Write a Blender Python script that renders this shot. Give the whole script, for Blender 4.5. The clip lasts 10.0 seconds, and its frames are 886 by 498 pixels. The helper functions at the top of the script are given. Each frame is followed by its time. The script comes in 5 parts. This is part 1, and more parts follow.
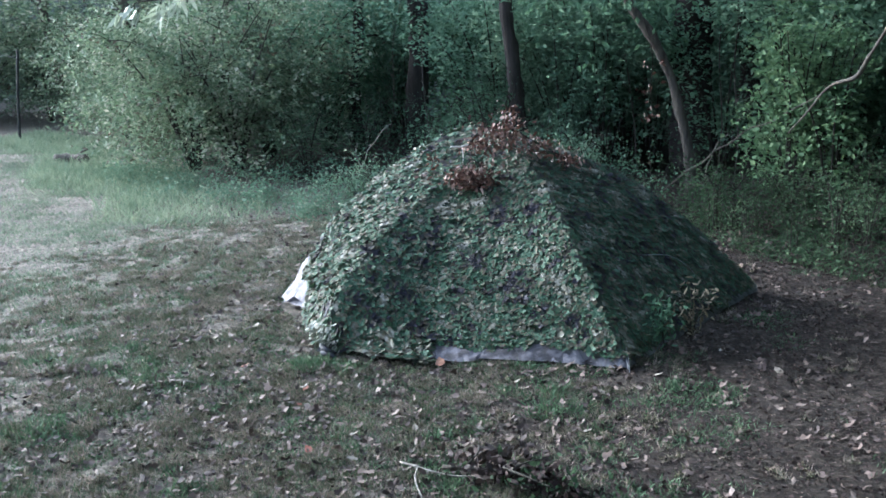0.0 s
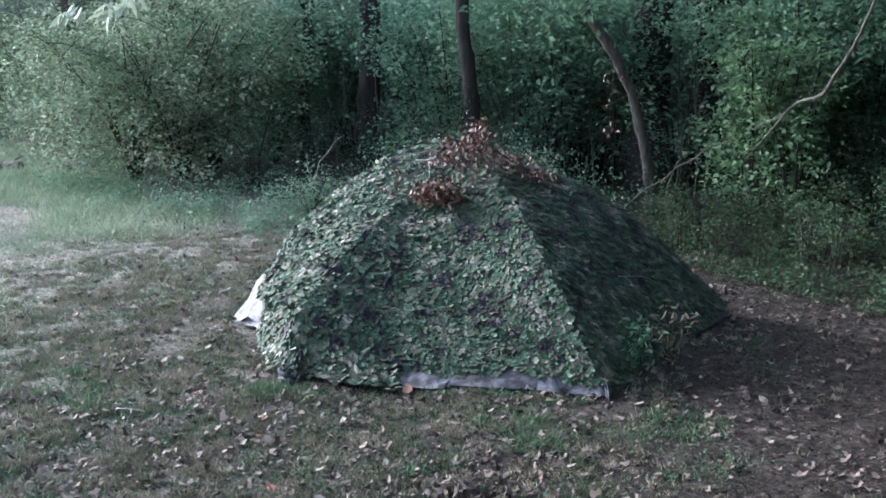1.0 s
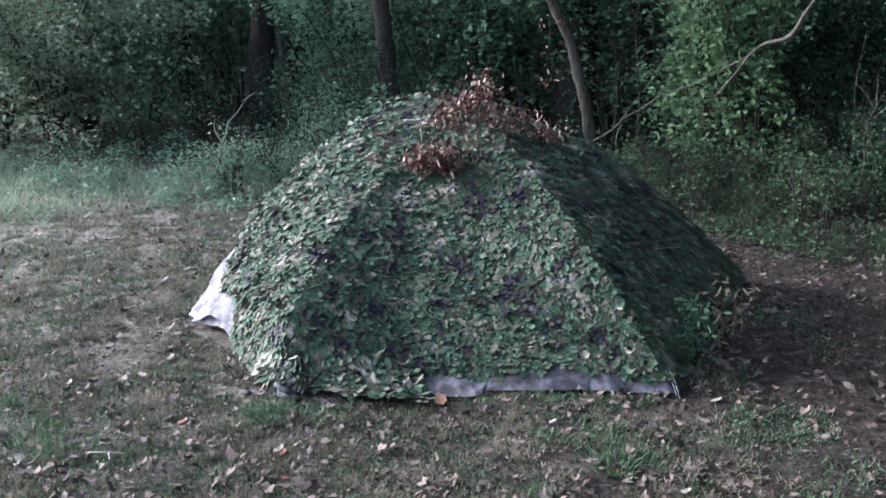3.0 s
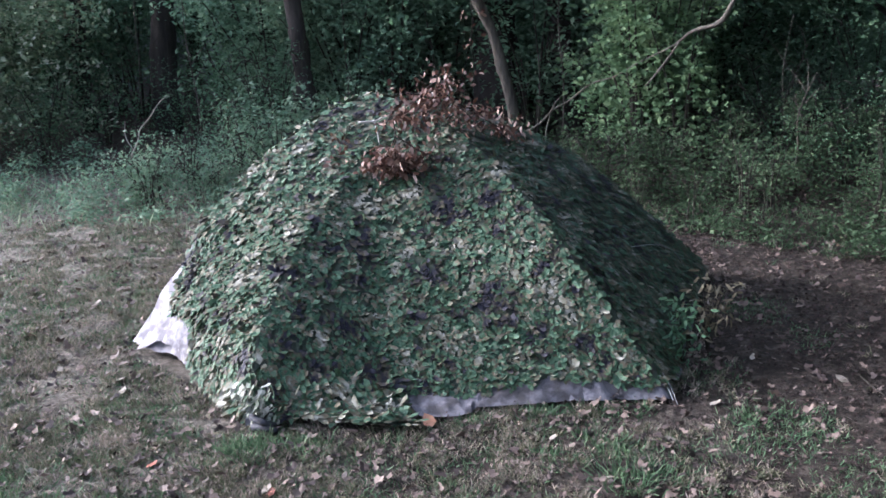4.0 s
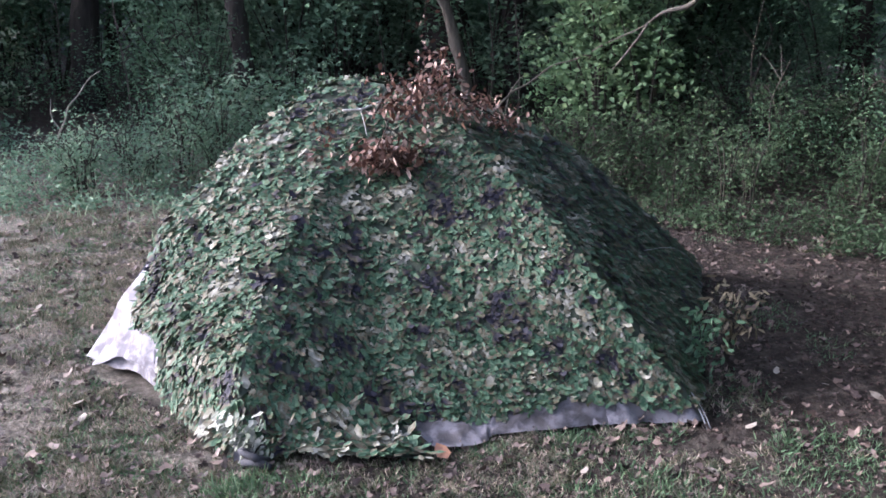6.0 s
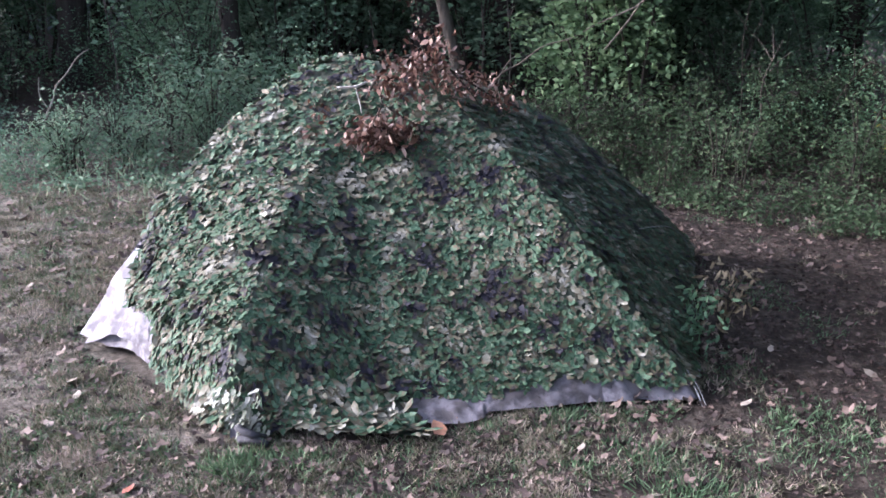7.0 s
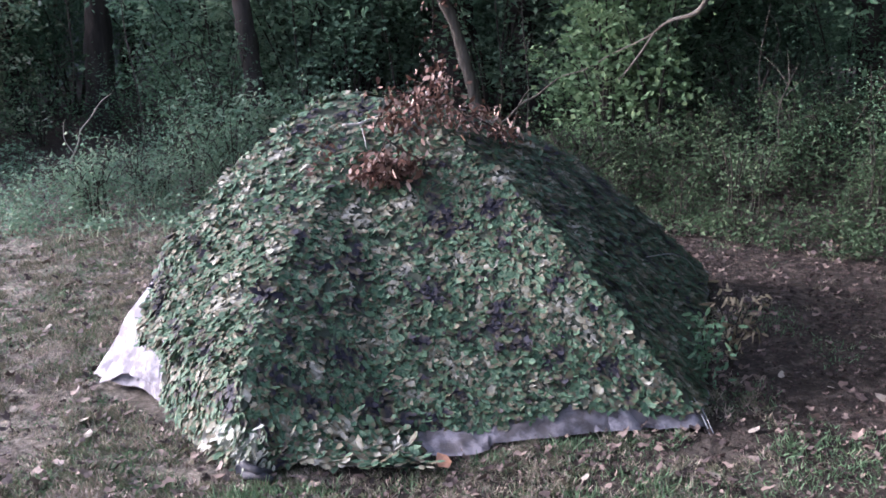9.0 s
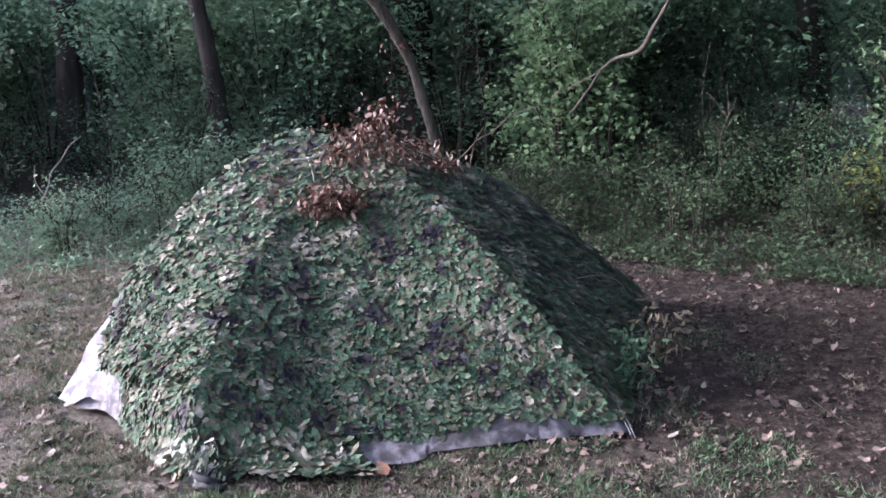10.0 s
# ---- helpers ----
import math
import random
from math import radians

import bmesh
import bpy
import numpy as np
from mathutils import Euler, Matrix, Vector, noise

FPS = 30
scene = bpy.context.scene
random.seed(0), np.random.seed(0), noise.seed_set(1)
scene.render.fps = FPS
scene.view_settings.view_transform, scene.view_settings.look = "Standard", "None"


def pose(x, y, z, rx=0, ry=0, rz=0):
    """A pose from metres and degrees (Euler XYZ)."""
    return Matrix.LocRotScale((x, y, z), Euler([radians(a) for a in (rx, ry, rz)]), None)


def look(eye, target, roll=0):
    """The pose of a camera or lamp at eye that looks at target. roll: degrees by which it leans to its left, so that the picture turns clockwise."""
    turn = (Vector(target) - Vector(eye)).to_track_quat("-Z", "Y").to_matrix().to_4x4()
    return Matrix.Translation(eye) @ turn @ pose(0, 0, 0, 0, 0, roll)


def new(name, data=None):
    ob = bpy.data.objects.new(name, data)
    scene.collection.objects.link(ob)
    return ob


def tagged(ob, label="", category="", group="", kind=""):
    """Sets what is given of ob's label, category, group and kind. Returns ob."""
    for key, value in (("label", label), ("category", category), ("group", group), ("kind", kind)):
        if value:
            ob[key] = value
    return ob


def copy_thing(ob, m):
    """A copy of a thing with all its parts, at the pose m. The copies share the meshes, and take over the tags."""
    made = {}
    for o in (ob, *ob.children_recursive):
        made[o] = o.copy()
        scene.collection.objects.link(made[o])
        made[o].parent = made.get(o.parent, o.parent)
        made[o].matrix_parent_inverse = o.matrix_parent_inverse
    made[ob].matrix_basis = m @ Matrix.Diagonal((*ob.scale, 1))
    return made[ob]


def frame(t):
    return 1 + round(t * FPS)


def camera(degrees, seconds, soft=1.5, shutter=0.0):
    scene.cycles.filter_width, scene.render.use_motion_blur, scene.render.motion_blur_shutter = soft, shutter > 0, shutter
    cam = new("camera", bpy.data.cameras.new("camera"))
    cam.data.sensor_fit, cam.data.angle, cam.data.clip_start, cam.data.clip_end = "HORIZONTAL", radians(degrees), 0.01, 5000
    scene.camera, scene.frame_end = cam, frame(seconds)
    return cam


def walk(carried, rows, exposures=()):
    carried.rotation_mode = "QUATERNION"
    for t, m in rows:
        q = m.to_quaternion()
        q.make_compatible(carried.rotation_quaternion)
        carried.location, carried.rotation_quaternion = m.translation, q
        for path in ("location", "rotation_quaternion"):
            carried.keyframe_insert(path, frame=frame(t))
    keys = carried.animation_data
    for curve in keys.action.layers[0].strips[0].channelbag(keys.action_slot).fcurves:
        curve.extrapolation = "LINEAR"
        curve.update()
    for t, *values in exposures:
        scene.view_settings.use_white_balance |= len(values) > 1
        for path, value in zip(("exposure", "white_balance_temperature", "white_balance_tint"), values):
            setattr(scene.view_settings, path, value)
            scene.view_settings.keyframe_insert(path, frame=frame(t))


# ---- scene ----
cam = camera(45.0, 10.0, soft=1.65)
PATH = [
    (0, (0.497, -5.397, 1.848), (-0.022, -3.513, 1.42), -1.2),
    (0.5, (0.406, -5.36, 1.841), (-0.082, -3.467, 1.417), 0.8),
    (1, (0.254, -5.109, 1.814), (-0.153, -3.194, 1.408), 0.1),
    (1.5, (0.061, -4.911, 1.802), (-0.338, -3.01, 1.327), 1.6),
    (2, (-0.282, -4.741, 1.779), (-0.594, -2.834, 1.263), 0.8),
    (2.5, (-0.55, -4.554, 1.76), (-0.75, -2.636, 1.23), 1.4),
    (2.7, (-0.63, -4.436, 1.748), (-0.79, -2.508, 1.24), 0.1),
    (3.8, (-1.031, -4.029, 1.739), (-1.005, -2.09, 1.251), 0.1),
    (4, (-1.114, -3.979, 1.74), (-1.02, -2.047, 1.229), -1.6),
    (4.5, (-1.285, -3.828, 1.729), (-1.112, -1.914, 1.177), -1.4),
    (5, (-1.348, -3.586, 1.728), (-1.187, -1.665, 1.195), -2.2),
    (5.5, (-1.402, -3.483, 1.732), (-1.198, -1.568, 1.193), -0.8),
    (5.7, (-1.431, -3.458, 1.749), (-1.193, -1.549, 1.202), -0.5),
    (7, (-1.503, -3.439, 1.72), (-1.213, -1.55, 1.13), 0.2),
    (7.5, (-1.477, -3.448, 1.721), (-1.193, -1.555, 1.143), -0.7),
    (8, (-1.453, -3.451, 1.727), (-1.18, -1.552, 1.162), -1.2),
    (8.5, (-1.438, -3.459, 1.731), (-1.189, -1.55, 1.191), -1.5),
    (9, (-1.376, -3.484, 1.726), (-1.152, -1.568, 1.196), -1.7),
    (9.5, (-1.275, -3.575, 1.707), (-1.047, -1.662, 1.172), -4.2),
    (10, (-1.244, -3.82, 1.733), (-0.981, -1.892, 1.275), -2.5),
]
EXPOSURES = [(0.0, 1.38, 5080, 5), (1.5, 1.36, 5180, 9), (2.5, 1.35, 5260, 12), (4.5, 1.44, 5450, 18), (10.0, 1.54, 5580, 25)]
walk(cam, [(t, look(eye, target, roll)) for t, eye, target, roll in PATH], EXPOSURES)

# ---- light: an evening sky over the open field, a soft low sun behind thin cloud ----
SUN_DIR = Vector((-0.91, 0.25, 0.38)).normalized()
world = bpy.data.worlds.new("world")
scene.world = world
world.use_nodes = True
wt = world.node_tree
sky = wt.nodes.new("ShaderNodeTexSky")
sky.sky_type = "NISHITA"
sky.sun_disc = False
sky.sun_elevation = math.asin(SUN_DIR.z)
sky.sun_rotation = math.atan2(SUN_DIR.x, SUN_DIR.y)
sky.dust_density = 5.0
cloud = wt.nodes.new("ShaderNodeMix")
cloud.data_type = "RGBA"
cloud.inputs[0].default_value = 0.5
cloud.inputs[7].default_value = (2.2, 2.3, 2.5, 1)
wt.links.new(sky.outputs["Color"], cloud.inputs[6])
wt.links.new(cloud.outputs[2], wt.nodes["Background"].inputs["Color"])
wt.nodes["Background"].inputs["Strength"].default_value = 0.33
sun = new("sun", bpy.data.lights.new("sun", "SUN"))
sun.data.energy = 5.0
sun.data.angle = radians(24)
sun.data.color = (1.0, 0.955, 0.915)
sun.matrix_world = look(SUN_DIR * 30, (0, 0, 0))

rng = np.random.default_rng(7)


# ---- materials ----
def material(name):
    m = bpy.data.materials.new(name)
    m.use_nodes = True
    nt = m.node_tree
    return m, nt, nt.nodes["Principled BSDF"]


def node(nt, kind, **sets):
    n = nt.nodes.new(kind)
    for key, value in sets.items():
        if key == "scale":
            n.inputs["Scale"].default_value = value
        elif key == "detail":
            n.inputs["Detail"].default_value = value
        elif key == "rough":
            n.inputs["Roughness"].default_value = value
    return n


def ramp(nt, stops, constant=False):
    n = nt.nodes.new("ShaderNodeValToRGB")
    cr = n.color_ramp
    cr.interpolation = "CONSTANT" if constant else "LINEAR"
    while len(cr.elements) < len(stops):
        cr.elements.new(0.5)
    for e, (p, c) in zip(cr.elements, stops):
        e.position, e.color = p, (*c, 1)
    return n


def mixed(nt, fac, a, b, blend="MIX"):
    """A colour mix of sockets or plain colours."""
    n = nt.nodes.new("ShaderNodeMix")
    n.data_type, n.blend_type = "RGBA", blend
    for socket, value in ((n.inputs[0], fac), (n.inputs[6], a), (n.inputs[7], b)):
        if hasattr(value, "node"):
            nt.links.new(value, socket)
        elif isinstance(value, tuple):
            socket.default_value = (*value, 1)
        else:
            socket.default_value = value
    return n.outputs[2]


def maths(nt, op, a, b=0.0):
    n = nt.nodes.new("ShaderNodeMath")
    n.operation = op
    for socket, value in ((n.inputs[0], a), (n.inputs[1], b)):
        if hasattr(value, "node"):
            nt.links.new(value, socket)
        else:
            socket.default_value = value
    return n.outputs[0]


def place_noise(nt, scale, detail=3.0, rough=0.55):
    """Noise laid out in the world, in metres."""
    geo = nt.nodes.new("ShaderNodeNewGeometry")
    n = node(nt, "ShaderNodeTexNoise", scale=scale, detail=detail, rough=rough)
    nt.links.new(geo.outputs["Position"], n.inputs["Vector"])
    return n.outputs["Fac"]


def leafy(name, stops, patch=1.5, by_patch=0.5, roughness=0.6, through_light=0.2, spec=0.3, single=False, stretch=1.0):
    """Leaves: each its own tone, drifting in patches; some light comes through."""
    m, nt, bsdf = material(name)
    if single:
        r = nt.nodes.new("ShaderNodeObjectInfo").outputs["Random"]
    else:
        r = nt.nodes.new("ShaderNodeNewGeometry").outputs["Random Per Island"]
    p = place_noise(nt, patch)
    p = maths(nt, "MULTIPLY_ADD", p, 2.2)
    p.node.inputs[2].default_value = -0.6
    f = maths(nt, "ADD", maths(nt, "MULTIPLY", r, 1 - by_patch), maths(nt, "MULTIPLY", p, by_patch))
    f = maths(nt, "MULTIPLY_ADD", f, stretch)
    f.node.inputs[2].default_value = 0.5 - 0.5 * stretch
    cr = ramp(nt, stops)
    nt.links.new(f, cr.inputs["Fac"])
    vein = place_noise(nt, 90.0, 2.0)
    col = mixed(nt, maths(nt, "MULTIPLY", vein, 0.5), cr.outputs["Color"], (0.02, 0.02, 0.015), "MULTIPLY")
    nt.links.new(col, bsdf.inputs["Base Color"])
    bsdf.inputs["Roughness"].default_value = roughness
    bsdf.inputs["Specular IOR Level"].default_value = spec
    if through_light:
        tr = nt.nodes.new("ShaderNodeBsdfTranslucent")
        nt.links.new(col, tr.inputs["Color"])
        mix = nt.nodes.new("ShaderNodeMixShader")
        mix.inputs[0].default_value = through_light
        nt.links.new(bsdf.outputs[0], mix.inputs[1])
        nt.links.new(tr.outputs[0], mix.inputs[2])
        nt.links.new(mix.outputs[0], nt.nodes["Material Output"].inputs["Surface"])
    return m


def far_glow():
    """The wood's far depth: a weak glow paints dim haze between the stems."""
    m, nt, bsdf = material("far_glow")
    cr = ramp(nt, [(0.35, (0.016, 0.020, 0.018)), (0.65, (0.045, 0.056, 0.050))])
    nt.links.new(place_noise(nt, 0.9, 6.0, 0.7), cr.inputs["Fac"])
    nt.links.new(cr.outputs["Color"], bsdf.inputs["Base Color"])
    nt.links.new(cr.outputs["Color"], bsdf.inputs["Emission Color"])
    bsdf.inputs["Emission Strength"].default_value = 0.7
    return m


def bumpy(nt, bsdf, height, strength=0.5, distance=0.01):
    b = nt.nodes.new("ShaderNodeBump")
    b.inputs["Strength"].default_value, b.inputs["Distance"].default_value = strength, distance
    nt.links.new(height, b.inputs["Height"])
    nt.links.new(b.outputs["Normal"], bsdf.inputs["Normal"])


def bark(name, a, b, scale=14.0):
    m, nt, bsdf = material(name)
    co = nt.nodes.new("ShaderNodeTexCoord")
    mp = nt.nodes.new("ShaderNodeMapping")
    mp.inputs["Scale"].default_value = (1, 1, 0.18)
    nt.links.new(co.outputs["Object"], mp.inputs["Vector"])
    n = node(nt, "ShaderNodeTexNoise", scale=scale, detail=6.0, rough=0.65)
    nt.links.new(mp.outputs["Vector"], n.inputs["Vector"])
    cr = ramp(nt, [(0.3, a), (0.7, b)])
    nt.links.new(n.outputs["Fac"], cr.inputs["Fac"])
    blotch = place_noise(nt, 3.0)
    col = mixed(nt, maths(nt, "MULTIPLY", blotch, 0.6), cr.outputs["Color"], tuple(0.5 * v for v in a))
    nt.links.new(col, bsdf.inputs["Base Color"])
    bsdf.inputs["Roughness"].default_value = 0.9
    bsdf.inputs["Specular IOR Level"].default_value = 0.2
    bumpy(nt, bsdf, n.outputs["Fac"], 0.8, 0.02)
    return m


def ground_material():
    m, nt, bsdf = material("ground_soil_and_short_grass")
    geo = nt.nodes.new("ShaderNodeNewGeometry")
    sep = nt.nodes.new("ShaderNodeSeparateXYZ")
    nt.links.new(geo.outputs["Position"], sep.inputs[0])
    soil = ramp(nt, [(0.34, (0.010, 0.008, 0.007)), (0.5, (0.034, 0.027, 0.022)), (0.66, (0.098, 0.078, 0.064))])
    coarse = maths(nt, "MULTIPLY", place_noise(nt, 11.0, 4.0, 0.6), 0.45)
    nt.links.new(maths(nt, "ADD", maths(nt, "MULTIPLY", place_noise(nt, 30.0, 8.0, 0.7), 0.55), coarse), soil.inputs["Fac"])
    green = ramp(nt, [(0.34, (0.046, 0.043, 0.033)), (0.5, (0.15, 0.132, 0.106)), (0.66, (0.29, 0.25, 0.215))])
    nt.links.new(place_noise(nt, 34.0, 8.0, 0.7), green.inputs["Fac"])
    # Turf thins from the open field; darkening towards the trees also paints in shade.
    lean = maths(nt, "MULTIPLY", sep.outputs["X"], -0.34)
    f = maths(nt, "ADD", maths(nt, "MULTIPLY", place_noise(nt, 1.3, 6.0, 0.65), 3.0), lean)
    f = maths(nt, "SUBTRACT", f, 1.62)
    f.node.use_clamp = True
    col = mixed(nt, f, soil.outputs["Color"], green.outputs["Color"])
    # Under the trees lies a mat of old brown leaves.
    mat_of_leaves = ramp(nt, [(0.3, (0.028, 0.022, 0.02)), (0.7, (0.09, 0.07, 0.06))])
    nt.links.new(place_noise(nt, 16.0, 6.0, 0.7), mat_of_leaves.inputs["Fac"])
    deep = nt.nodes.new("ShaderNodeMapRange")
    deep.inputs["From Min"].default_value, deep.inputs["From Max"].default_value = 4.6, 6.2
    nt.links.new(sep.outputs["Y"], deep.inputs["Value"])
    inside = nt.nodes.new("ShaderNodeMapRange")
    inside.inputs["From Min"].default_value, inside.inputs["From Max"].default_value = -7.0, -4.5
    nt.links.new(sep.outputs["X"], inside.inputs["Value"])
    col = mixed(nt, maths(nt, "MULTIPLY", deep.outputs["Result"], inside.outputs["Result"]), col, mat_of_leaves.outputs["Color"])
    nt.links.new(col, bsdf.inputs["Base Color"])
    bsdf.inputs["Roughness"].default_value = 0.95
    bsdf.inputs["Specular IOR Level"].default_value = 0.15
    bumpy(nt, bsdf, place_noise(nt, 45.0, 8.0, 0.7), 1.0, 0.03)
    return m


def fabric_material(name, tones):
    """Tent cloth: pale, printed with soft grey-violet blotches."""
    m, nt, bsdf = material(name)
    cr = ramp(nt, list(zip((0.40, 0.47, 0.55), tones)))
    nt.links.new(place_noise(nt, 13.0, 5.0, 0.6), cr.inputs["Fac"])
    dirt = place_noise(nt, 4.0, 6.0, 0.7)
    col = mixed(nt, maths(nt, "MULTIPLY", dirt, 0.35), cr.outputs["Color"], (0.20, 0.17, 0.14))
    nt.links.new(col, bsdf.inputs["Base Color"])
    bsdf.inputs["Roughness"].default_value = 0.7
    bsdf.inputs["Specular IOR Level"].default_value = 0.2
    bumpy(nt, bsdf, place_noise(nt, 22.0, 4.0, 0.6), 0.5, 0.012)
    return m


def plain(name, a, b, scale, roughness=0.7, metal=0.0):
    m, nt, bsdf = material(name)
    cr = ramp(nt, [(0.3, a), (0.7, b)])
    nt.links.new(place_noise(nt, scale, 5.0), cr.inputs["Fac"])
    nt.links.new(cr.outputs["Color"], bsdf.inputs["Base Color"])
    bsdf.inputs["Roughness"].default_value = roughness
    bsdf.inputs["Metallic"].default_value = metal
    return m


NET_STOPS = [(0.14, (0.020, 0.019, 0.030)), (0.24, (0.045, 0.039, 0.036)), (0.32, (0.085, 0.072, 0.044)), (0.39, (0.050, 0.092, 0.046)), (0.47, (0.082, 0.138, 0.084)),
             (0.54, (0.026, 0.070, 0.040)), (0.60, (0.105, 0.158, 0.10)), (0.67, (0.125, 0.100, 0.066)), (0.77, (0.165, 0.162, 0.12)), (0.96, (0.33, 0.32, 0.275))]
GROUND = ground_material()
CLOTH = fabric_material("printed_tent_cloth", ((0.055, 0.053, 0.074), (0.10, 0.097, 0.122), (0.175, 0.17, 0.198)))
# Darker copy of the tent cloth; the hem's shade is in the colour.
SHADED_CLOTH = fabric_material("shaded_tent_cloth", ((0.024, 0.024, 0.034), (0.052, 0.051, 0.067), (0.105, 0.102, 0.125)))
NET_LEAF = leafy("camouflage_net_leaf", NET_STOPS, patch=8.0, by_patch=0.72, roughness=0.65, through_light=0.1, spec=0.2, stretch=1.3)
NET_LEAF_ONE = leafy("camouflage_net_leaf_single", NET_STOPS, patch=8.0, by_patch=0.72, roughness=0.65, through_light=0.1, spec=0.2, stretch=1.3, single=True)
# Paler copy of the net leaf, with strong light put into the colour.
LIT_NET_LEAF = leafy("lit_net_leaf", [(0.1, (0.12, 0.15, 0.10)), (0.5, (0.25, 0.265, 0.22)), (0.9, (0.43, 0.43, 0.39))], patch=9.0, by_patch=0.3, roughness=0.65, through_light=0.1, spec=0.2)
NET_BASE = plain("camouflage_net_mesh", (0.012, 0.02, 0.013), (0.04, 0.05, 0.032), 14.0, 0.9)
DRY_LEAF = leafy("dry_oak_leaf", [(0.1, (0.05, 0.024, 0.018)), (0.45, (0.13, 0.062, 0.044)), (0.75, (0.24, 0.135, 0.10)), (0.95, (0.60, 0.46, 0.39))], patch=6.0, by_patch=0.25, roughness=0.5, through_light=0.1, spec=0.35)
LITTER = leafy("leaf_litter", [(0.05, (0.026, 0.018, 0.016)), (0.4, (0.075, 0.052, 0.045)), (0.65, (0.14, 0.10, 0.082)), (0.88, (0.185, 0.14, 0.118)), (1.0, (0.30, 0.245, 0.215))], patch=2.0, by_patch=0.25, roughness=0.75, through_light=0.0)
CRUMBS = leafy("leaf_crumbs", [(0.05, (0.014, 0.010, 0.009)), (0.4, (0.038, 0.026, 0.024)), (0.7, (0.08, 0.056, 0.050)), (0.95, (0.17, 0.13, 0.115))], patch=2.5, by_patch=0.4, roughness=0.8, through_light=0.0, spec=0.1)
PALE_LEAF = leafy("pale_fallen_leaf", [(0.2, (0.18, 0.145, 0.112)), (0.8, (0.32, 0.28, 0.235))], patch=20.0, through_light=0.0)
RED_LEAF = leafy("red_fallen_leaf", [(0.2, (0.22, 0.07, 0.05)), (0.8, (0.32, 0.12, 0.08))], patch=20.0, through_light=0.0)
ORANGE_LEAF = leafy("orange_fallen_leaf", [(0.2, (0.26, 0.115, 0.065)), (0.8, (0.36, 0.19, 0.12))], patch=20.0, through_light=0.0)
DEAD_GRASS = leafy("short_dead_grass", [(0.1, (0.055, 0.066, 0.036)), (0.36, (0.145, 0.158, 0.092)), (0.56, (0.265, 0.222, 0.175)), (0.8, (0.41, 0.335, 0.29)), (0.97, (0.54, 0.47, 0.41))], patch=5.0, by_patch=0.4, roughness=0.8, through_light=0.15, spec=0.15)
GREEN_GRASS = leafy("green_grass", [(0.1, (0.045, 0.085, 0.042)), (0.5, (0.09, 0.155, 0.08)), (0.9, (0.18, 0.245, 0.14))], patch=2.0, by_patch=0.4, roughness=0.7, through_light=0.25, spec=0.2)
FIELD_GRASS = leafy("field_grass_blade", [(0.1, (0.13, 0.17, 0.11)), (0.5, (0.23, 0.29, 0.19)), (0.9, (0.38, 0.40, 0.30))], patch=1.2, by_patch=0.5, roughness=0.75, through_light=0.25, spec=0.2)
TALL_GRASS = leafy("tall_pale_grass", [(0.1, (0.14, 0.20, 0.125)), (0.5, (0.25, 0.32, 0.205)), (0.9, (0.43, 0.46, 0.32))], patch=0.9, by_patch=0.5, roughness=0.75, through_light=0.25, spec=0.2)
WOOD_LEAF = leafy("woodland_leaf", [(0.1, (0.066, 0.125, 0.074)), (0.5, (0.116, 0.205, 0.12)), (0.9, (0.18, 0.275, 0.155))], patch=0.7, by_patch=0.55, roughness=0.7, through_light=0.4, spec=0.15)
# Dimmed leaf: carries the wooded side's shade in its colour.
DIM_SHRUB_LEAF = leafy("dim_shrub_leaf", [(0.05, (0.075, 0.052, 0.036)), (0.2, (0.042, 0.064, 0.034)), (0.5, (0.07, 0.112, 0.06)), (0.8, (0.125, 0.175, 0.098)), (0.98, (0.19, 0.215, 0.135))], patch=1.6, by_patch=0.6, roughness=0.75, through_light=0.35, spec=0.1)
BUSH_LEAF = leafy("bush_leaf", [(0.1, (0.105, 0.185, 0.095)), (0.5, (0.185, 0.295, 0.15)), (0.9, (0.29, 0.40, 0.215))], patch=2.6, by_patch=0.45, roughness=0.6, through_light=0.45, spec=0.2)
UNDER_LEAF = leafy("understory_leaf", [(0.1, (0.11, 0.20, 0.13)), (0.5, (0.21, 0.33, 0.215)), (0.9, (0.33, 0.44, 0.29))], patch=0.8, by_patch=0.5, roughness=0.7, through_light=0.5, spec=0.15)
# Brighter leaf: carries the light on the field-side bank in its colour.
LIT_BANK_LEAF = leafy("lit_bank_weed_leaf", [(0.05, (0.14, 0.11, 0.075)), (0.18, (0.085, 0.145, 0.088)), (0.5, (0.15, 0.245, 0.155)), (0.85, (0.25, 0.335, 0.225)), (0.98, (0.42, 0.42, 0.30))], patch=1.8, by_patch=0.5, roughness=0.65, through_light=0.35, spec=0.2)
FIELD_LEAF = leafy("field_edge_leaf", [(0.08, (0.12, 0.10, 0.07)), (0.2, (0.10, 0.15, 0.09)), (0.45, (0.19, 0.26, 0.15)), (0.75, (0.31, 0.37, 0.24)), (0.97, (0.52, 0.50, 0.40))], patch=1.1, by_patch=0.5, roughness=0.6, through_light=0.3, spec=0.15, stretch=1.3)
PALE_WILLOW = leafy("pale_long_leaf", [(0.1, (0.270, 0.330, 0.210)), (0.9, (0.600, 0.645, 0.540))], patch=4.0, roughness=0.4, through_light=0.3)
WEED_LEAF = leafy("dry_weed_leaf", [(0.1, (0.11, 0.09, 0.055)), (0.6, (0.20, 0.165, 0.105)), (0.95, (0.34, 0.29, 0.20))], patch=5.0, through_light=0.25)
YELLOW_LEAF = leafy("yellow_green_leaf", [(0.1, (0.15, 0.16, 0.03)), (0.9, (0.34, 0.31, 0.06))], patch=5.0, through_light=0.3)
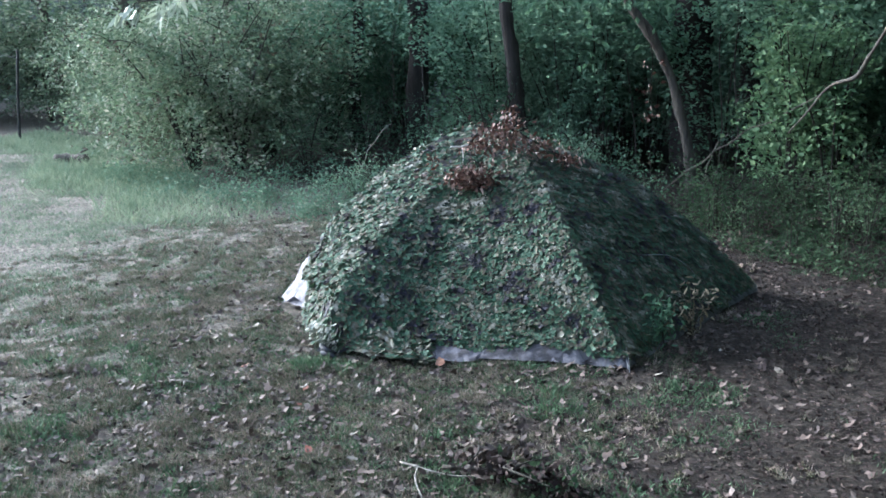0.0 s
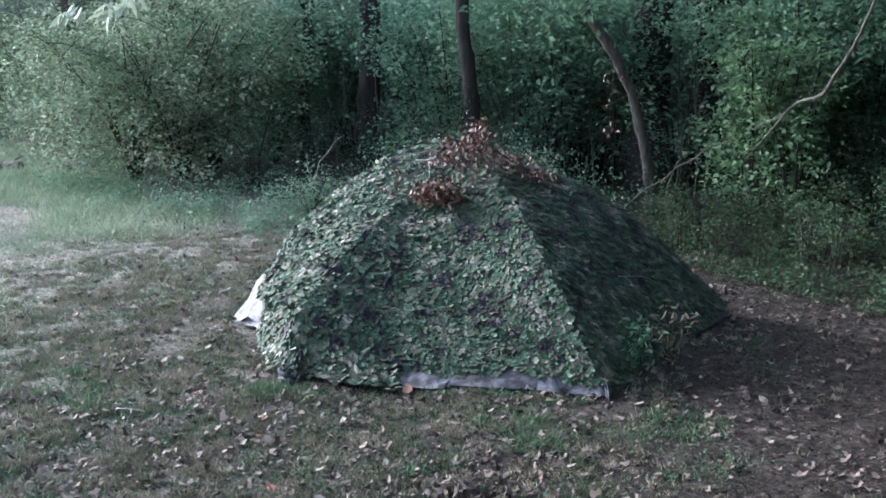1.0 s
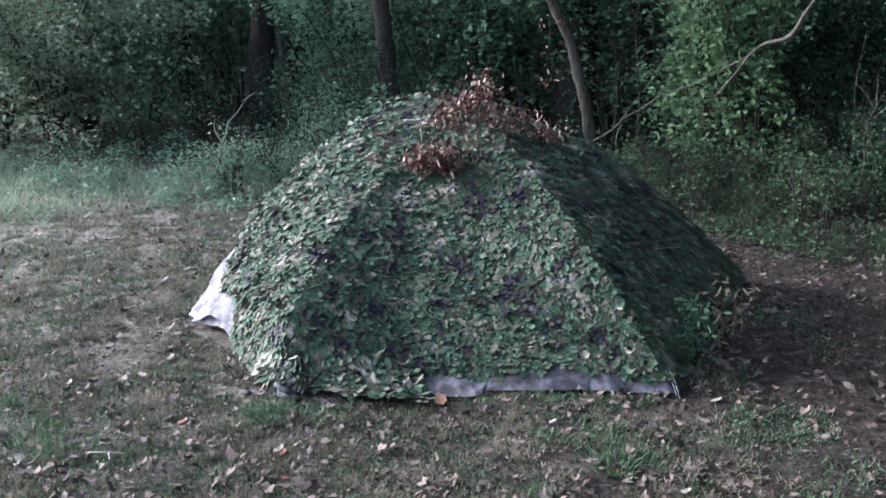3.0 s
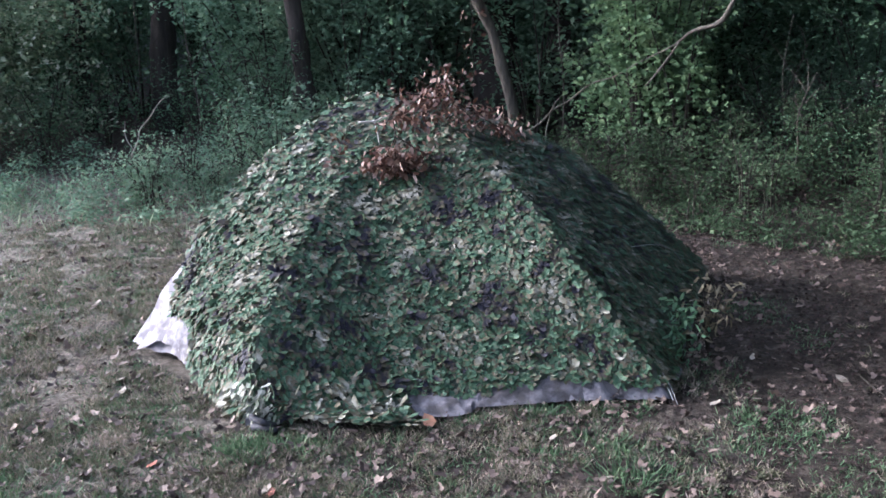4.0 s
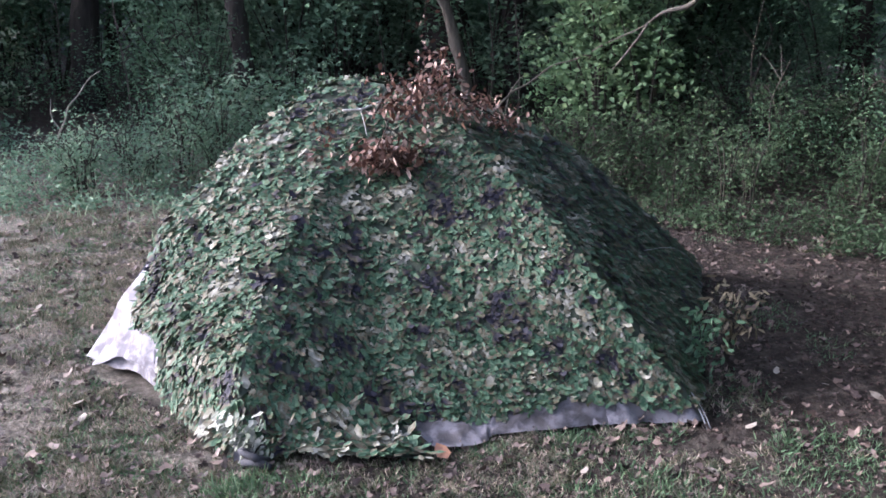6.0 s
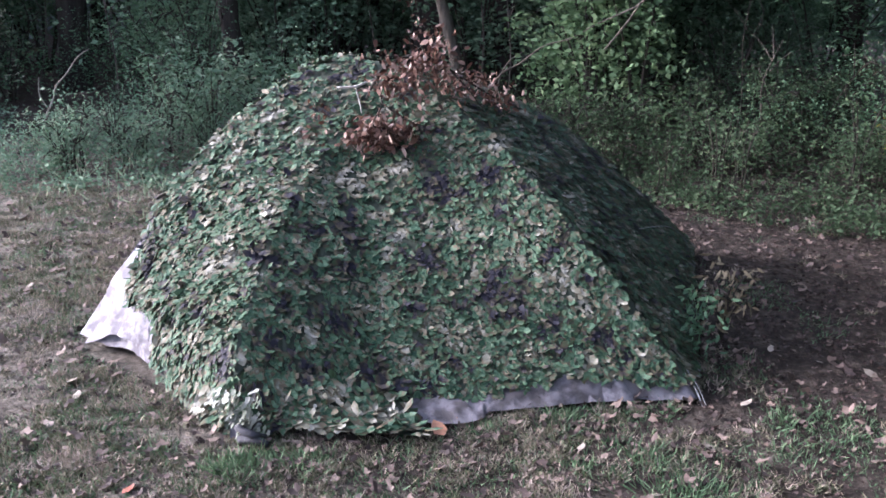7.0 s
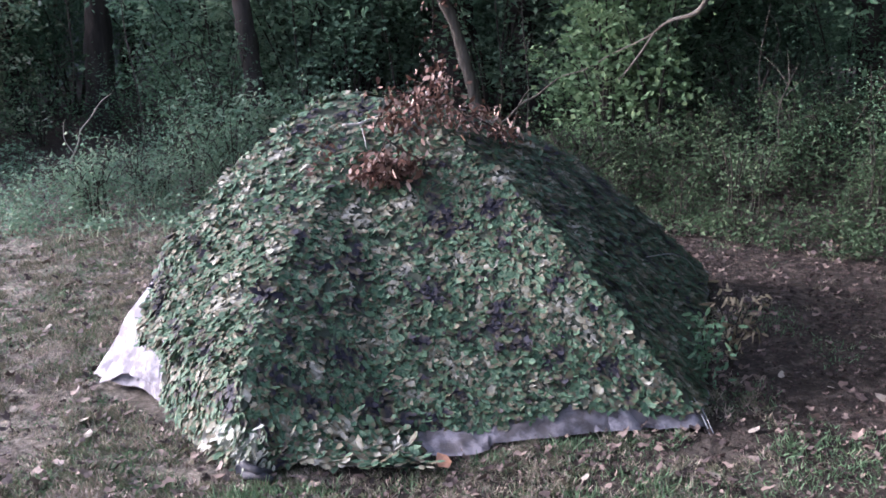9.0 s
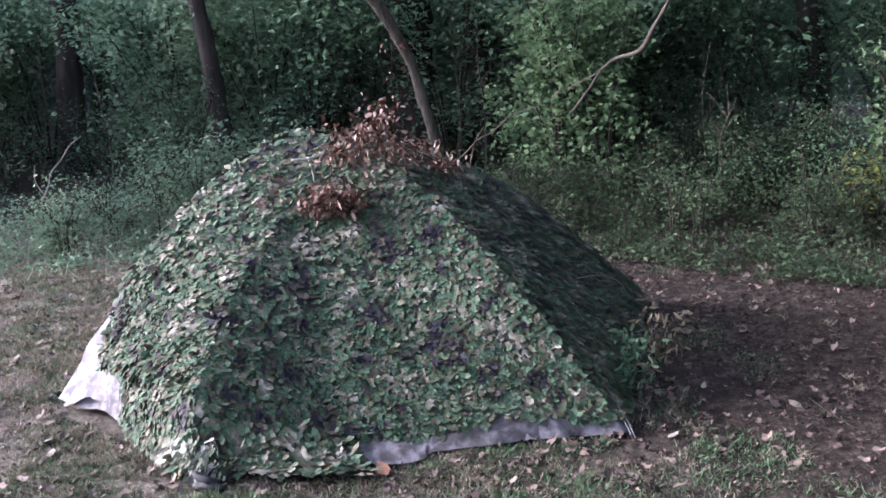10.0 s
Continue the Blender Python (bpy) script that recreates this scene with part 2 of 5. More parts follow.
BARK_DARK = bark("dark_bark", (0.018, 0.015, 0.014), (0.062, 0.052, 0.046))
BARK_GREY = bark("grey_brown_bark", (0.045, 0.038, 0.032), (0.15, 0.13, 0.11), 22.0)
BARK_WHITE = bark("peeled_white_stick", (0.30, 0.28, 0.26), (0.55, 0.53, 0.49), 30.0)
BARK_PALE = bark("bleached_wood", (0.15, 0.13, 0.11), (0.36, 0.33, 0.29), 30.0)
BARK_LEAN = bark("rough_brown_bark", (0.04, 0.034, 0.029), (0.15, 0.13, 0.11), 26.0)
BARK_LIMB = bark("weathered_limb", (0.07, 0.06, 0.05), (0.20, 0.178, 0.152), 30.0)
TWIG = bark("brown_twig", (0.02, 0.018, 0.015), (0.062, 0.053, 0.042), 40.0)
BLACK = plain("black_webbing", (0.012, 0.012, 0.015), (0.03, 0.03, 0.04), 60.0, 0.85)
STEEL = plain("painted_steel_post", (0.010, 0.011, 0.010), (0.025, 0.025, 0.022), 30.0, 0.95)
CORD = plain("grey_guy_cord", (0.07, 0.07, 0.08), (0.17, 0.17, 0.18), 60.0, 0.6)
WOODS_FAR = leafy("distant_woods", [(0.1, (0.14, 0.15, 0.15)), (0.6, (0.22, 0.25, 0.24)), (0.95, (0.32, 0.37, 0.34))], patch=0.5, by_patch=0.5, roughness=0.8, through_light=0.0, spec=0.1)


FAR_GLOW = far_glow()


# ---- mesh helpers ----
def data_mesh(name, verts, faces, mat, smooth=False):
    """A mesh from a vertex array and an array of equal-sized faces (or a list of such arrays)."""
    me = bpy.data.meshes.new(name)
    faces = faces if isinstance(faces, list) else [faces]
    verts = np.asarray(verts, np.float32)
    total = np.concatenate([np.full(len(f), f.shape[1], np.int32) for f in faces])
    index = np.concatenate([f.ravel() for f in faces]).astype(np.int32)
    start = np.concatenate([[0], np.cumsum(total)[:-1]]).astype(np.int32)
    me.vertices.add(len(verts))
    me.vertices.foreach_set("co", verts.ravel())
    me.loops.add(len(index))
    me.loops.foreach_set("vertex_index", index)
    me.polygons.add(len(total))
    me.polygons.foreach_set("loop_start", start)
    me.polygons.foreach_set("loop_total", total)
    me.polygons.foreach_set("use_smooth", np.full(len(total), smooth))
    me.update(calc_edges=True)
    me.materials.append(mat)
    return me


def unit(v):
    return v / np.maximum(np.linalg.norm(v, axis=-1, keepdims=True), 1e-9)


# Leaf shapes: length along x, width along y, bend along z.
LEAF4 = (np.array([(0, 0, 0), (.42, .5, .1), (1, 0, 0), (.42, -.5, .1)]), [np.array([(0, 2, 1), (0, 3, 2)])])
LEAF6 = (np.array([(0, 0, 0), (.28, .5, .04), (.28, -.42, .08), (.74, .36, .12), (.70, -.40, .20), (1, .04, .34)]),
         [np.array([(0, 2, 1), (3, 4, 5)]), np.array([(1, 2, 4, 3)])])
CUT_A = (np.array([(0, -.18, 0), (.08, .40, .06), (.42, .30, .02), (.55, .55, .12), (1, .12, .32), (.80, -.36, .16), (.36, -.5, .10)]), [np.array([(6, 5, 4, 3, 2, 1, 0)])])
CUT_B = (np.array([(0, 0, 0), (.22, .5, .10), (.62, .22, .04), (1, .34, .30), (.86, -.22, .22), (.45, -.24, .02), (.20, -.52, .12)]), [np.array([(6, 5, 4, 3, 2, 1, 0)])])
SPEAR = (np.array([(0, .66, 0), (0, -.66, 0), (1, 0, .22)]), [np.array([(0, 1, 2)])])
BLADE = (np.array([(0, .5, 0), (0, -.5, 0), (.55, .4, .08), (.55, -.4, .08), (1, 0, .32)]), [np.array([(2, 3, 4)]), np.array([(0, 1, 3, 2)])])


def leaves(name, pos, axis, normal, length, width, mat, shape=LEAF4, curl=1.0):
    """Many leaves as one mesh."""
    tv, tf = shape
    n = len(pos)
    x = unit(axis)
    y = unit(np.cross(normal, x))
    z = np.cross(x, y)
    length, width = np.broadcast_to(length, n), np.broadcast_to(width, n)
    curl = np.broadcast_to(curl, n) * length
    v = (pos[:, None] + tv[None, :, 0:1] * (x * length[:, None])[:, None] + tv[None, :, 1:2] * (y * width[:, None])[:, None]
         + tv[None, :, 2:3] * (z * curl[:, None])[:, None])
    step = (np.arange(n) * len(tv))[:, None, None]
    return data_mesh(name, v.reshape(-1, 3), [(f[None] + step).reshape(-1, f.shape[1]) for f in tf], mat)


def sphere_dirs(n):
    return unit(rng.normal(size=(n, 3)))


def smooth_line(points, per=6):
    """Catmull-Rom through the points."""
    p = np.asarray(points, float)
    q = np.vstack([2 * p[0] - p[1], p, 2 * p[-1] - p[-2]])
    out = []
    for i in range(len(p) - 1):
        a, b, c, d = q[i:i + 4]
        for t in np.linspace(0, 1, per, endpoint=False):
            out.append(0.5 * (2 * b + (c - a) * t + (2 * a - 5 * b + 4 * c - d) * t * t + (3 * b - a - 3 * c + d) * t ** 3))
    out.append(p[-1])
    return np.array(out)


def tube_data(points, radii, sides=8, per=5, knots=0.10):
    """A tapered, slightly knotty limb: vertices and quads, the ends closed to a point."""
    line = smooth_line(points, per)
    r = np.interp(np.linspace(0, 1, len(line)), np.linspace(0, 1, len(radii)), radii)
    way = unit(np.gradient(line, axis=0))
    side = unit(np.cross(way, np.array([0.31, 0.87, 0.38])))
    up = np.cross(way, side)
    ang = np.linspace(0, 2 * np.pi, sides, endpoint=False)
    rough = 1 + knots * rng.normal(size=(len(line), sides))
    ring = (line[:, None] + (r[:, None] * rough)[..., None] * (np.cos(ang)[None, :, None] * side[:, None] + np.sin(ang)[None, :, None] * up[:, None]))
    v = ring.reshape(-1, 3)
    f = []
    for i in range(len(line) - 1):
        for j in range(sides):
            k = (j + 1) % sides
            f.append((i * sides + j, i * sides + k, (i + 1) * sides + k, (i + 1) * sides + j))
    v = np.vstack([v, line[:1], line[-1:]])
    a, b, last = len(v) - 2, len(v) - 1, (len(line) - 1) * sides
    t = [(a, (j + 1) % sides, j) for j in range(sides)] + [(b, last + j, last + (j + 1) % sides) for j in range(sides)]
    return v, np.array(f), np.array(t)


def tubes(name, limbs, mat, sides=6, per=4):
    """Several limbs as one mesh: a list of (points, radii)."""
    vs, fs, ts, at = [], [], [], 0
    for points, radii in limbs:
        v, f, t = tube_data(points, radii, sides, per)
        vs.append(v), fs.append(f + at), ts.append(t + at)
        at += len(v)
    return data_mesh(name, np.vstack(vs), [np.vstack(fs), np.vstack(ts)], mat, smooth=True)


def thing(name, at=(0, 0, 0), label="", category="", group="", kind=""):
    e = new(name)
    e.empty_display_size = 0.1
    e.location = at
    return tagged(e, label, category, group, kind)


def part(name, me, parent, label="", kind=""):
    ob = new(name, me)
    ob.parent = parent
    return tagged(ob, label, kind=kind)


# ---- ground: one sheet to the horizon, uneven near the tent ----
def ground_z(x, y):
    x, y = np.asarray(x, float), np.asarray(y, float)
    z = 0.010 * np.sin(1.7 * x + 0.6 * y + 0.4) + 0.008 * np.sin(2.9 * y - 1.3 * x) + 0.006 * np.sin(5.1 * x + 1.0) * np.sin(4.3 * y)
    return z - 0.012


def spaced(low, high, step, far):
    near = np.arange(low, high + step / 2, step)
    out = np.cumsum(step * 1.35 ** np.arange(1, 60))
    out = out[out < far]
    return np.concatenate([low - out[::-1], near, high + out])


def build_ground():
    xs, ys = spaced(-9, 5, 0.12, 600), spaced(-3.5, 9, 0.12, 600)
    gx, gy = np.meshgrid(xs, ys)
    gz = ground_z(gx, gy) + 0.012 * rng.normal(size=gx.shape) * (np.abs(gx + 2) < 9) * (np.abs(gy - 2) < 8) * 0.5
    v = np.stack([gx, gy, gz], -1).reshape(-1, 3)
    w = len(xs)
    i, j = np.meshgrid(np.arange(w - 1), np.arange(len(ys) - 1))
    k = (j * w + i).ravel()
    me = data_mesh("ground", v, np.stack([k, k + 1, k + w + 1, k + w], -1), GROUND, smooth=True)
    tagged(new("ground", me), "bare brown soil and short worn grass at a woodland edge", "ground", kind="structure")


build_ground()

# ---- the tent: ridges from the pegged corners to the top ----
TOP = (-1.04, 1.45, 1.08)
RIDGES = [
    [(0.00, 0.04, 0), (-0.17, 0.305, 0.255), (-0.36, 0.57, 0.52), (-0.535, 0.855, 0.735), (-0.73, 1.14, 0.905), TOP],
    [(-0.75, 0.09, 0), (-0.78, 0.38, 0.225), (-0.80, 0.685, 0.485), (-0.86, 0.945, 0.71), (-0.95, 1.17, 0.875), TOP],
    [(-1.20, 0.12, 0), (-1.19, 0.40, 0.225), (-1.16, 0.725, 0.48), (-1.13, 0.985, 0.675), (-1.08, 1.18, 0.84), TOP],
    [(-1.46, 0.07, 0), (-1.49, 0.25, 0.215), (-1.45, 0.52, 0.40), (-1.36, 0.795, 0.572), (-1.25, 1.035, 0.71), (-1.13, 1.21, 0.87), TOP],
    [(-1.65, 0.02, 0), (-1.69, 0.17, 0.21), (-1.63, 0.38, 0.355), (-1.53, 0.69, 0.545), (-1.37, 0.98, 0.705), (-1.18, 1.23, 0.89), TOP],
    [(-2.36, 0.94, 0), (-2.28, 0.985, 0.155), (-2.195, 1.035, 0.30), (-1.95, 1.18, 0.62), (-1.665, 1.36, 0.865), (-1.41, 1.49, 1.02), (-1.21, 1.53, 1.085), TOP],
    [(-1.80, 2.60, 0), (-1.70, 2.45, 0.35), (-1.53, 2.20, 0.75), (-1.34, 1.93, 1.0), (-1.2, 1.7, 1.07), TOP],
    [(0.68, 1.84, 0), (0.45, 1.82, 0.225), (0.12, 1.78, 0.525), (-0.24, 1.65, 0.79), (-0.62, 1.53, 0.955), TOP],
]
SIDES = len(RIDGES)


def ridge_table(points, n=60):
    line = smooth_line(points, 8)
    run = np.concatenate([[0], np.cumsum(np.linalg.norm(np.diff(line, axis=0), axis=1))])
    return np.stack([np.interp(np.linspace(0, run[-1], n), run, line[:, k]) for k in range(3)], -1)


TABLE = np.stack([ridge_table(p) for p in RIDGES])


def on_tent(a, u):
    """The cloth's surface: a runs round the corners, u from the hem (0) to the top (1)."""
    a, u = np.broadcast_arrays(np.asarray(a, float) % SIDES, np.clip(np.asarray(u, float), 0, 1))
    i = np.floor(a).astype(int) % SIDES
    f = a - np.floor(a)
    s = u * (TABLE.shape[1] - 1)
    k = np.minimum(s.astype(int), TABLE.shape[1] - 2)
    g = (s - k)[..., None]
    p = TABLE[i, k] * (1 - g) + TABLE[i, k + 1] * g
    q = TABLE[(i + 1) % SIDES, k] * (1 - g) + TABLE[(i + 1) % SIDES, k + 1] * g
    return p * (1 - f[..., None]) + q * f[..., None]


def outward(a, u):
    da = on_tent(a + 0.01, u) - on_tent(a - 0.01, u)
    du = on_tent(a, np.minimum(u + 0.01, 0.97)) - on_tent(a, np.minimum(u, 0.97) - 0.01)
    n = unit(np.cross(da, du))
    away = on_tent(a, u) - np.array([-1.0, 1.3, 0.2])
    return n * np.sign((n * away).sum(-1, keepdims=True))


def hem(a):
    """How far up the cloth the net's lower edge hangs."""
    a = np.asarray(a, float) % SIDES
    h = np.interp(a, [0, 0.23, 0.5, 0.68, 0.83, 1.04, 1.16, 1.43, 1.73, 1.82, 4.2, 4.49, 4.53, 4.56, 4.66, 4.80, 4.85, 4.93, 4.98, 5.07, 5.3, 5.6, 6, 7, 7.9, 8],
                  [0.018, 0.036, 0.052, 0.05, 0.03, 0.012, 0.004, 0.012, 0.014, 0.0, 0.0, 0.0, 0.06, 0.115, 0.125, 0.115, 0.17, 0.25, 0.31, 0.36, 0.36, 0.12, 0.03, 0.02, 0.02, 0.018])
    return h + 0.005 * np.sin(23 * a) + 0.004 * np.sin(41 * a + 1)


def shell(name, offset, lower, mat, rows=44, cols=192, wrinkle=0.0, thick=0.0):
    a = np.linspace(0, SIDES, cols, endpoint=False)
    lo = lower(a)
    t = np.linspace(0, 1, rows) ** 1.0
    aa, tt = np.meshgrid(a, t)
    uu = lo[None] + (0.995 - lo[None]) * tt
    p = on_tent(aa, uu)
    n = outward(aa, uu)
    w = wrinkle * (np.sin(37 * aa + 9 * np.sin(3 * uu)) + np.sin(61 * aa - 21 * uu) + 1.3 * np.sin(17 * aa + 30 * uu)) * (1 - tt) ** 2
    p = p + n * (offset + w)[..., None]
    p[..., 2] = np.maximum(p[..., 2], 0.004 + max(offset, 0) * 0.3)
    v = p.reshape(-1, 3)
    f = []
    for r in range(rows - 1):
        for c in range(cols):
            d = (c + 1) % cols
            f.append((r * cols + c, r * cols + d, (r + 1) * cols + d, (r + 1) * cols + c))
    return data_mesh(name, v, np.array(f), mat, smooth=True)


tent = thing("tent", (0, 0, 0), "low pale violet-grey printed dome tent pegged on the grass", "tent")
part("cloth", shell("tent_cloth", 0.0, lambda a: np.interp(a, [4.1, 4.3, 4.85, 4.98], [0, 0.06, 0.05, 0]), CLOTH, 40, 240, wrinkle=0.008), tent)


def spread_sheet(name, ground_line, tent_line, mat, cols, rows, folds, out=0.012, sag=0.0, lift=0.006):
    """Cloth stretched from a line on the ground up to a line (a, u) on the tent, creased."""
    s = np.linspace(0, 1, cols)
    low = smooth_line(ground_line, 8)
    low = np.stack([np.interp(s, np.linspace(0, 1, len(low)), low[:, k]) for k in range(3)], -1)
    a, u = (np.interp(s, np.linspace(0, 1, len(tent_line)), [p[k] for p in tent_line]) for k in (0, 1))
    high = on_tent(a, u) + outward(a, np.maximum(u, 0.05)) * out
    t = np.linspace(0, 1, rows)
    v = low[:, None] * (1 - t)[None, :, None] + high[:, None] * t[None, :, None]
    wave = folds * (np.sin(17 * s[:, None] + 5 * t[None]) + 0.7 * np.sin(39 * s[:, None] - 8 * t[None]) + 0.5 * np.sin(71 * s[:, None] + 3 * t[None])) * (0.25 + 0.75 * np.sin(np.pi * np.minimum(t, 0.9)))[None]
    v[..., 2] = np.maximum(v[..., 2] + wave - sag * np.sin(np.pi * t)[None], ground_z(v[..., 0], v[..., 1]) + lift)
    v[..., 1] -= 0.6 * np.abs(wave)
    f = np.array([(i * rows + j, (i + 1) * rows + j, (i + 1) * rows + j + 1, i * rows + j + 1) for i in range(cols - 1) for j in range(rows - 1)])
    return data_mesh(name, v.reshape(-1, 3), f, mat, smooth=True), v


me, _ = spread_sheet("flap", [(-2.385, 0.98, 0.03), (-2.28, 0.88, 0.02), (-2.18, 0.815, 0.02), (-2.12, 0.74, 0.02), (-2.06, 0.63, 0.025), (-2.02, 0.70, 0.06)],
                     [(5.10, 0.42), (5.0, 0.34), (4.9, 0.25), (4.8, 0.16), (4.66, 0.155), (4.52, 0.14)], CLOTH, 60, 16, 0.010, 0.022)
part("corner_flap", me, tent, "bright creased corner of pale cloth")
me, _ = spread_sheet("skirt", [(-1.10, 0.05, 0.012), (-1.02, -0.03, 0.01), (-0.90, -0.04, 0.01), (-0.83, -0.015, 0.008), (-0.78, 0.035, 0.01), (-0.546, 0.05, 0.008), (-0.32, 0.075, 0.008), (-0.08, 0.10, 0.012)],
                     [(1.82, 0.03), (1.62, 0.028), (1.43, 0.03), (1.16, 0.022), (1.0, 0.034), (0.68, 0.07), (0.35, 0.066), (0.06, 0.036)], SHADED_CLOTH, 90, 8, 0.004, 0.014)
part("ground_skirt", me, tent, "grey-violet cloth hem along the ground, shade put into its colour")
n = 9
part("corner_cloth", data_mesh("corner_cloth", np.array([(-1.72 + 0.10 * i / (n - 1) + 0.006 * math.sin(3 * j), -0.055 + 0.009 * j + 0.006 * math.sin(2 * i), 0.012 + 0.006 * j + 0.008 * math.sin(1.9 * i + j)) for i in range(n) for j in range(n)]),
                               np.array([(i * n + j, i * n + j + 1, (i + 1) * n + j + 1, (i + 1) * n + j) for i in range(n - 1) for j in range(n - 1)]), SHADED_CLOTH, smooth=True), tent, "crumpled pale cloth at the pegged corner")
loop = part("peg_loop", tubes("peg_loop", [([(-1.68, 0.0, 0.03), (-1.69, -0.06, 0.055), (-1.64, -0.10, 0.045), (-1.60, -0.07, 0.02)], [0.012, 0.014, 0.014, 0.010])], BLACK), tent, "black webbing loop at the pegged corner")
part("buckle", tubes("buckle", [([(-1.69, -0.06, 0.012), (-1.64, -0.095, 0.025), (-1.59, -0.11, 0.010)], [0.015, 0.018, 0.013])], BLACK), loop, "black plastic buckle")
part("guy_cord", tubes("guy_cord", [([(-0.02, 0.12, 0.09), (0.0, 0.05, 0.05), (0.012, -0.012, 0.0)], [0.002, 0.002, 0.002])], CORD), tent, "thin grey cord")
part("tent_peg", tubes("tent_peg", [([(-0.035, 0.10, 0.085), (-0.01, 0.05, 0.045), (0.008, -0.005, -0.02)], [0.004, 0.004, 0.003])], CORD), tent, "grey metal peg")
part("pole", tubes("pole", [([(0.00, 0.80, 0.45), (0.14, 0.86, 0.44), (0.24, 0.92, 0.38), (0.30, 0.97, 0.30)], [0.0016, 0.0016, 0.0016, 0.0012])], CORD), tent, "thin pale bent rod")

# ---- the camouflage net over it ----
net = thing("camouflage_net", (0, 0, 0), "woodland camouflage net of cut cloth leaves draped over a tent", "net")
part("netting", shell("netting", 0.018, hem, NET_BASE, 46, 192, wrinkle=0.004), net)


def net_leaf_places(n):
    a = rng.uniform(0, SIDES, 6 * n)
    u = 1 - np.sqrt(rng.uniform(0, 1, 6 * n))
    # Corners lie at unequal spans: keep each in proportion to its side's length.
    side = np.linalg.norm(np.roll(TABLE[:, 0], -1, axis=0) - TABLE[:, 0], axis=1)
    keep = rng.uniform(0, side.max(), 6 * n) < side[np.floor(a).astype(int)]
    a, u = a[keep], u[keep]
    ok = u > hem(a)
    a, u = a[ok][:n], np.minimum(u[ok][:n], 0.97)
    return on_tent(a, u), outward(a, u)


def net_leaf_axes(nrm):
    rand = rng.normal(size=nrm.shape)
    tan = unit(rand - (rand * nrm).sum(-1, keepdims=True) * nrm)
    down = np.array([0, 0, -1.0]) - nrm * (nrm @ np.array([0, 0, -1.0]))[:, None]
    loose = np.interp(nrm[:, :1], [-0.6, -0.3, 0.45], [1.0, 0.55, 0.3])
    axis = unit(0.7 * tan + 1.2 * down + nrm * loose * rng.uniform(-0.05, 0.36, (len(nrm), 1)))
    face = unit(nrm + 0.34 * loose * rng.normal(size=nrm.shape))
    return axis, face


N_NET = 34000
pos, nrm = net_leaf_places(N_NET)
pos = pos + nrm * rng.uniform(0.02, 0.034, (len(pos), 1))
axis, face = net_leaf_axes(nrm)
size = 0.025 + 0.038 * rng.uniform(0, 1, len(pos)) ** 1.4
pos = pos - axis * size[:, None] * 0.4
pos[:, 2] = np.maximum(pos[:, 2], 0.02)
wide = size * rng.uniform(0.32, 0.70, len(pos))
# Those on the near face stand singly; the rest are joined.
near = np.where((pos[:, 0] > -1.35) & (pos[:, 0] < -0.45) & (pos[:, 1] < 0.62) & (nrm[:, 1] < -0.5))[0][:300]
rest = np.setdiff1d(np.arange(len(pos)), near)
half = rest[::2], rest[1::2]
for some, shape in zip(half, (CUT_A, CUT_B)):
    part("leaves", leaves("net_leaves", pos[some], axis[some], face[some], size[some], wide[some], NET_LEAF, shape, rng.uniform(-0.35, 0.7, len(some))), net, kind="stuff")
one_leaf = [leaves("net_leaf", np.zeros((1, 3)), np.array([[1.0, 0, 0]]), np.array([[0, 0, 1.0]]), 1.0, w, NET_LEAF_ONE, sh, c) for w, c, sh in ((0.38, 0.3, CUT_A), (0.5, 0.6, CUT_B), (0.46, -0.3, CUT_A), (0.42, 0.4, CUT_B))]
for n, i in enumerate(near):
    x = Vector(axis[i])
    y = Vector(face[i]).cross(x).normalized()
    m = Matrix((x, y, x.cross(y))).transposed().to_4x4()
    ob = part("leaf", one_leaf[n % 4], net)
    ob.matrix_basis = Matrix.Translation(pos[i]) @ m @ Matrix.Scale(size[i], 4)

# The apron of net that lies spread on the ground at one corner.
me, sheet = spread_sheet("apron_netting", [(-1.84, 0.24, 0.02), (-1.72, 0.04, 0.02), (-1.575, -0.005, 0.02), (-1.38, -0.05, 0.02), (-1.205, -0.10, 0.018), (-1.05, -0.13, 0.016)],
                         [(4.16, 0.07), (3.9, 0.12), (3.2, 0.10), (2.66, 0.08), (2.1, 0.06), (1.86, 0.035)], NET_BASE, 40, 10, 0.008, 0.03, 0.02)
part("apron_netting", me, net, "spread edge of the net on the grass")
n = 1150
i, j = rng.uniform(0, 38.99, n), rng.uniform(0, 8.99, n)
i0, j0 = i.astype(int), j.astype(int)
du, dv = sheet[i0 + 1, j0] - sheet[i0, j0], sheet[i0, j0 + 1] - sheet[i0, j0]
p = sheet[i0, j0] + du * (i - i0)[:, None] + dv * (j - j0)[:, None]
nn = unit(np.cross(du, dv))
p = p + nn * rng.uniform(0.006, 0.02, (n, 1))
ax, fc = net_leaf_axes(nn)
part("ground_apron", leaves("apron", p, ax, fc, rng.uniform(0.035, 0.075, n), rng.uniform(0.018, 0.036, n), NET_LEAF, CUT_A, rng.uniform(-0.2, 0.7, n)), net, "cut cloth leaves of the spread edge", kind="stuff")


# Whitish leaves at the pegged corner paint the bright light falling there.
n = 85
t = rng.uniform(0, 1, n)
p = np.stack([-1.70 + 0.10 * t + rng.normal(size=n) * 0.02, 0.0 - 0.03 * t + rng.normal(size=n) * 0.02, 0.035 + 0.15 * rng.uniform(0, 1, n) ** 1.4], -1)
p[:, 0] -= 0.05 * (p[:, 2] > 0.1)
